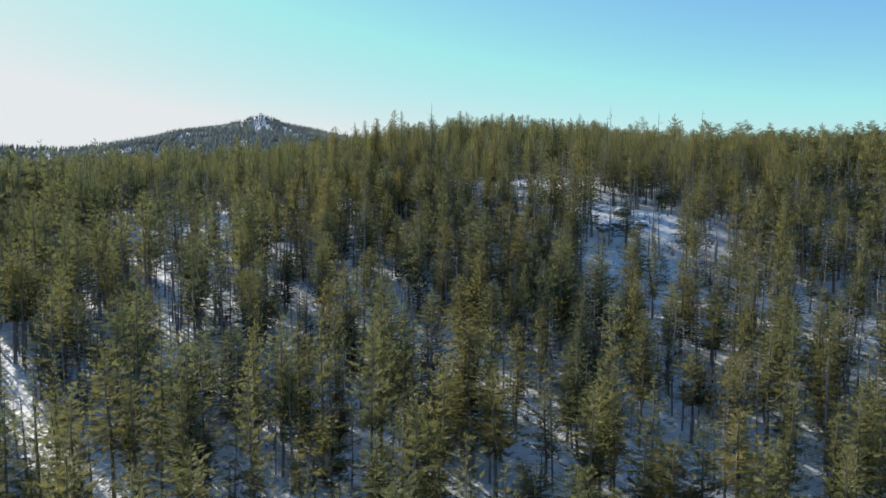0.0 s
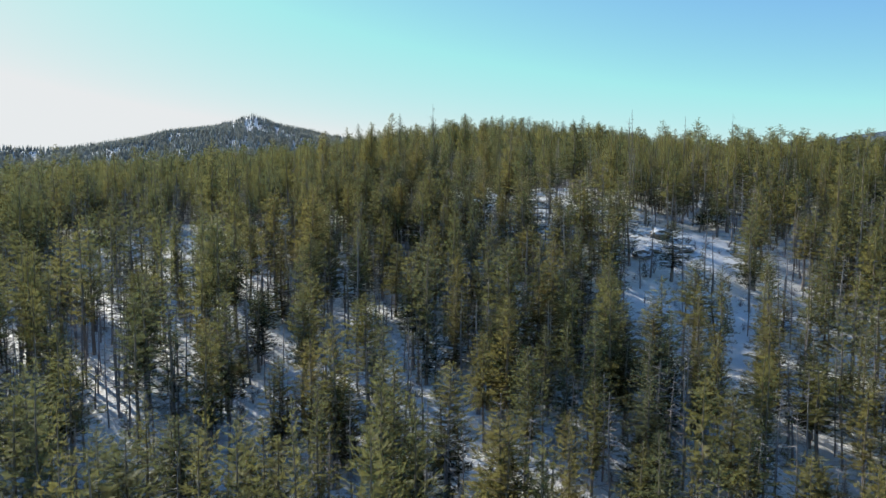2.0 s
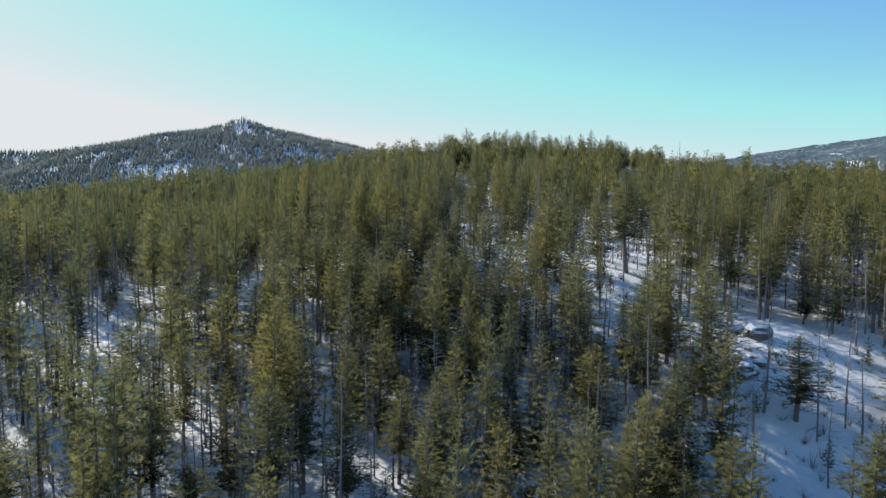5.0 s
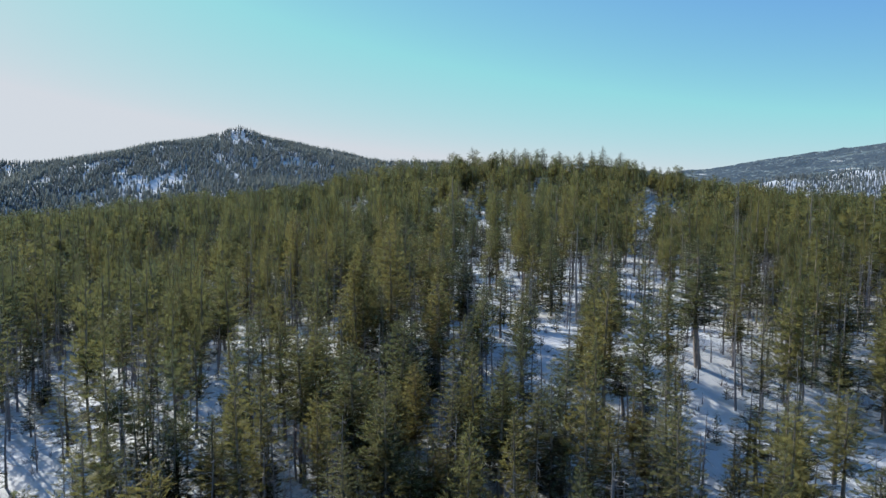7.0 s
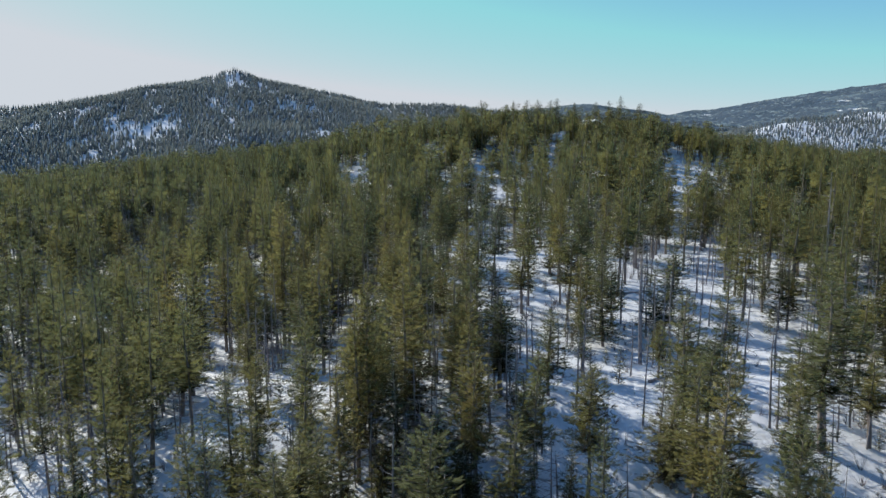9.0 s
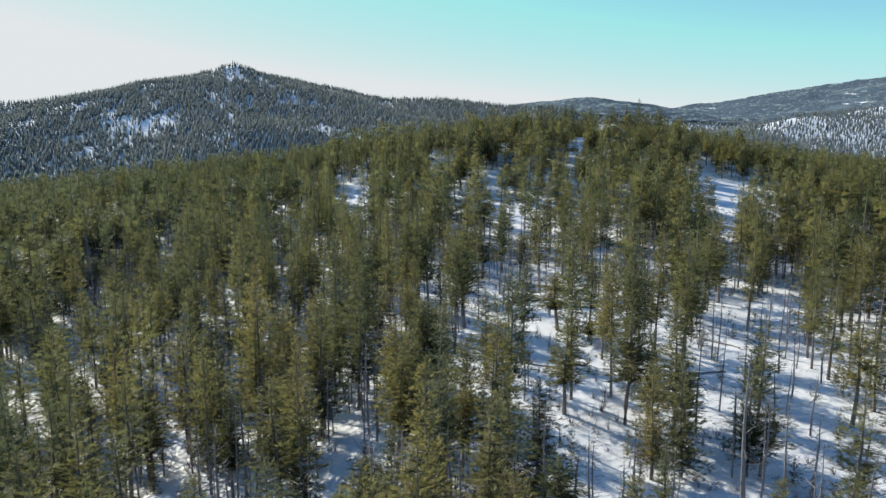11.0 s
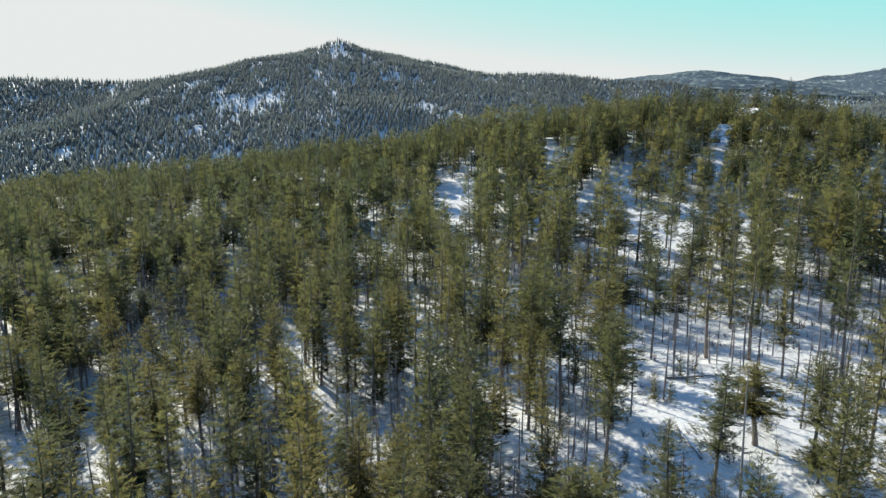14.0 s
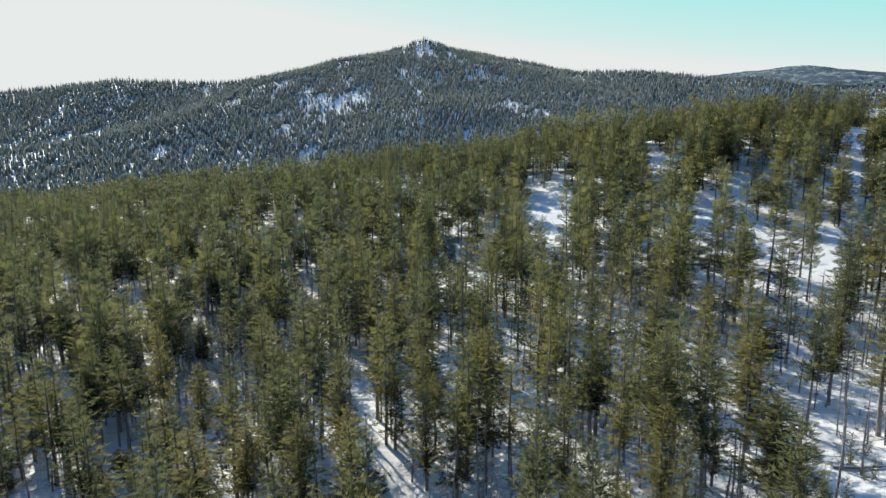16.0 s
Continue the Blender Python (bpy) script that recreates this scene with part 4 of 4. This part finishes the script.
def sapling_places():
    px, py, dice, r = scattered(-50, 60, 62, 240, 4.3, 91)
    keep = (dice < 0.25 + 0.4 * openness(px, py)) & (np.abs(px - 4) < 42)
    return list(zip(px[keep], py[keep], r.uniform(0.5, 1.25, keep.sum()), r.uniform(0, 360, keep.sum())))


SAPLINGS = []
for v in range(4):
    needles, wood = conifer(v * 3 + 801, 2.6, 0.62, 0.06, 40, 3, 4, 0.5, 0.05, 4, 1)
    SAPLINGS.append((fast_mesh("sapling_crown", *needles, NEEDLES), fast_mesh("sapling_stem", *wood, BARK)))
for i, (x, y, s, rz) in enumerate(sapling_places()[:260]):
    crown, stem = SAPLINGS[i % 4]
    t = empty("pine_sapling", pose(x, y, float(ground_z(x, y)), 0, 0, rz) @ Matrix.Diagonal((s, s, s, 1)), "young pine standing in open snow", "sapling", "saplings of the hillside")
    part("stem", stem, t)
    part("crown", crown, t)


def brush():
    """Bare twigs of low brush and dead branches that stick out of the snow."""
    px, py, dice, r = scattered(-75, 80, 60, 250, 1.75, 17)
    thick = 0.5 + 0.6 * relief(px, py, 13, 61) + 0.3 * relief(px, py, 5, 62)
    keep = dice < np.clip(0.9 * thick, 0, 0.95)
    rng = random.Random(8)
    kinds = []
    for v in range(5):
        shape = ([], [])
        for _ in range(9):
            a, lean = rng.uniform(0, 6.3), rng.uniform(0.15, 1.0)
            tip = Vector((math.cos(a) * lean, math.sin(a) * lean, rng.uniform(0.3, 0.9)))
            n, side = len(shape[0]), Vector((-math.sin(a), math.cos(a), 0)) * 0.022
            shape[0].extend([tuple(side + Vector((0, 0, -0.15))), tuple(-side + Vector((0, 0, -0.15))), tuple(tip), tuple(tip * 0.6 + Vector((rng.gauss(0, 0.2), rng.gauss(0, 0.2), 0.25)))])
            shape[1].extend([(n, n + 1, n + 2), (n, n + 1, n + 3)])
        kinds.append(shape)
    px, py = px[keep], py[keep]
    n = len(px)
    places = list(zip(px, py, ground_z(px, py), r.uniform(0, 6.28, n), r.uniform(0.6, 2.0, n), r.uniform(0.7, 1.6, n), r.uniform(0, 1, n), r.uniform(0, 4.99, n)))
    joined("brush", kinds, places, GREY_WOOD, "bare grey brush and dead twigs sticking out of snow", "brush")


brush()


# ---- the cabin on the crest ----
def box(name, parent, x0, x1, y0, y1, z0, z1, mat, label="", bevel=0.02):
    bm = bmesh.new()
    bmesh.ops.create_cube(bm, size=1.0, matrix=Matrix.Translation(((x0 + x1) / 2, (y0 + y1) / 2, (z0 + z1) / 2)) @ Matrix.Diagonal((x1 - x0, y1 - y0, z1 - z0, 1)))
    bmesh.ops.bevel(bm, geom=bm.edges, offset=bevel, segments=1, affect="EDGES")
    me = bpy.data.meshes.new(name)
    bm.to_mesh(me)
    bm.free()
    me.materials.append(mat)
    return part(name, me, parent, label)


def prism(name, parent, outline, y0, y1, mat, label=""):
    """An outline in x and z, drawn out along y."""
    n = len(outline)
    verts = [(x, y0, z) for x, z in outline] + [(x, y1, z) for x, z in outline]
    faces = [tuple(range(n)), tuple(reversed(range(n, 2 * n)))] + [(i, i + n, (i + 1) % n + n, (i + 1) % n) for i in range(n)]
    me = mesh_of(name, verts, faces, [mat])
    bm = bmesh.new()
    bm.from_mesh(me)
    bmesh.ops.recalc_face_normals(bm, faces=bm.faces)
    bm.to_mesh(me)
    bm.free()
    return part(name, me, parent, label)


LOG_WALL = bark_material("stained_logs", (0.10, 0.040, 0.026), (0.22, 0.095, 0.06))
TRIM = material("white_trim", (0.78, 0.78, 0.76), 0.5)[0]
PANE = material("dark_glass", (0.02, 0.025, 0.03), 0.08)[0]
METAL_ROOF = material("dark_roof", (0.05, 0.05, 0.055), 0.5)[0]
STONE = material("chimney_stone", (0.26, 0.23, 0.2), 0.9)[0]


def cabin(x, y, rz, size, label, walls):
    base = float(ground_z(x, y)) - 0.3
    t = empty("cabin", pose(x, y, base, 0, 0, rz) @ Matrix.Diagonal((size, size, size, 1)), label, "house")
    w, d, eave, top = 3.6, 4.5, 3.4, 5.2
    box("foundation", t, -w - 0.1, w + 0.1, -d - 0.1, d + 0.1, -1.0, 0.6, STONE)
    # log courses on each face
    for k in range(9):
        z = 0.6 + 0.31 * k
        for name, a in (("front_log", (-w, w, -d - 0.12, -d + 0.12)), ("back_log", (-w, w, d - 0.12, d + 0.12)), ("side_log", (-w - 0.12, -w + 0.12, -d, d)), ("side_log", (w - 0.12, w + 0.12, -d, d))):
            box(name, t, *a, z, z + 0.3, walls, bevel=0.08)
    for y0, y1 in ((-d - 0.1, -d + 0.1), (d - 0.1, d + 0.1)):
        prism("gable", t, [(-w, eave), (w, eave), (0, top - 0.12)], y0, y1, walls)
    roof = prism("roof", t, [(-w - 0.7, eave - 0.42), (-w - 0.7, eave - 0.27), (0, top + 0.08), (w + 0.7, eave - 0.27), (w + 0.7, eave - 0.42), (0, top - 0.07)], -d - 0.9, d + 0.7, METAL_ROOF)
    for s in (-1, 1):
        prism("snow", roof, [(s * (w + 0.66), eave - 0.26), (s * (w + 0.7), eave - 0.02), (s * 1.5, top - 0.42), (0, top + 0.36), (0, top + 0.09)], -d - 0.88, d + 0.68, SNOW, "thick snow lying on the roof")
        prism("fascia", t, [(s * (w + 0.72), eave - 0.5), (s * (w + 0.72), eave - 0.22), (0, top + 0.12), (0, top - 0.16)], -d - 0.98, -d - 0.9, TRIM, "white bargeboard")
    for x0 in (-2.4, 1.0):
        win = box("window", t, x0, x0 + 1.4, -d - 0.2, -d - 0.1, 1.5, 2.7, TRIM)
        box("pane", win, x0 + 0.1, x0 + 0.66, -d - 0.23, -d - 0.205, 1.6, 2.6, PANE, bevel=0.004)
        box("pane", win, x0 + 0.74, x0 + 1.3, -d - 0.23, -d - 0.205, 1.6, 2.6, PANE, bevel=0.004)
    box("door", t, -0.6, 0.4, -d - 0.18, -d - 0.1, 0.6, 2.6, METAL_ROOF)
    box("chimney", t, 1.4, 2.1, 0.6, 1.3, 3.0, 6.0, STONE)
    porch = prism("porch_roof", t, [(w + 0.3, eave - 0.6), (w + 0.3, eave - 0.45), (w + 3.0, eave - 1.5), (w + 3.0, eave - 1.65)], -d, d * 0.4, METAL_ROOF)
    prism("snow", porch, [(w + 0.75, eave - 0.6), (w + 0.75, eave - 0.35), (w + 3.0, eave - 1.25), (w + 3.0, eave - 1.48)], -d, d * 0.4, SNOW)
    for y0 in (-d + 0.1, -0.4, d * 0.4 - 0.3):
        box("post", t, w + 2.7, w + 2.86, y0, y0 + 0.16, -0.6, eave - 1.6, walls)


cabin(81.5, 378.5, 14, 1.0, "red-brown log cabin with snow on its gable roof", LOG_WALL)
cabin(-452, 889, 40, 1.3, "dark wooden house with snow on its roof, far off", LOG_WALL)
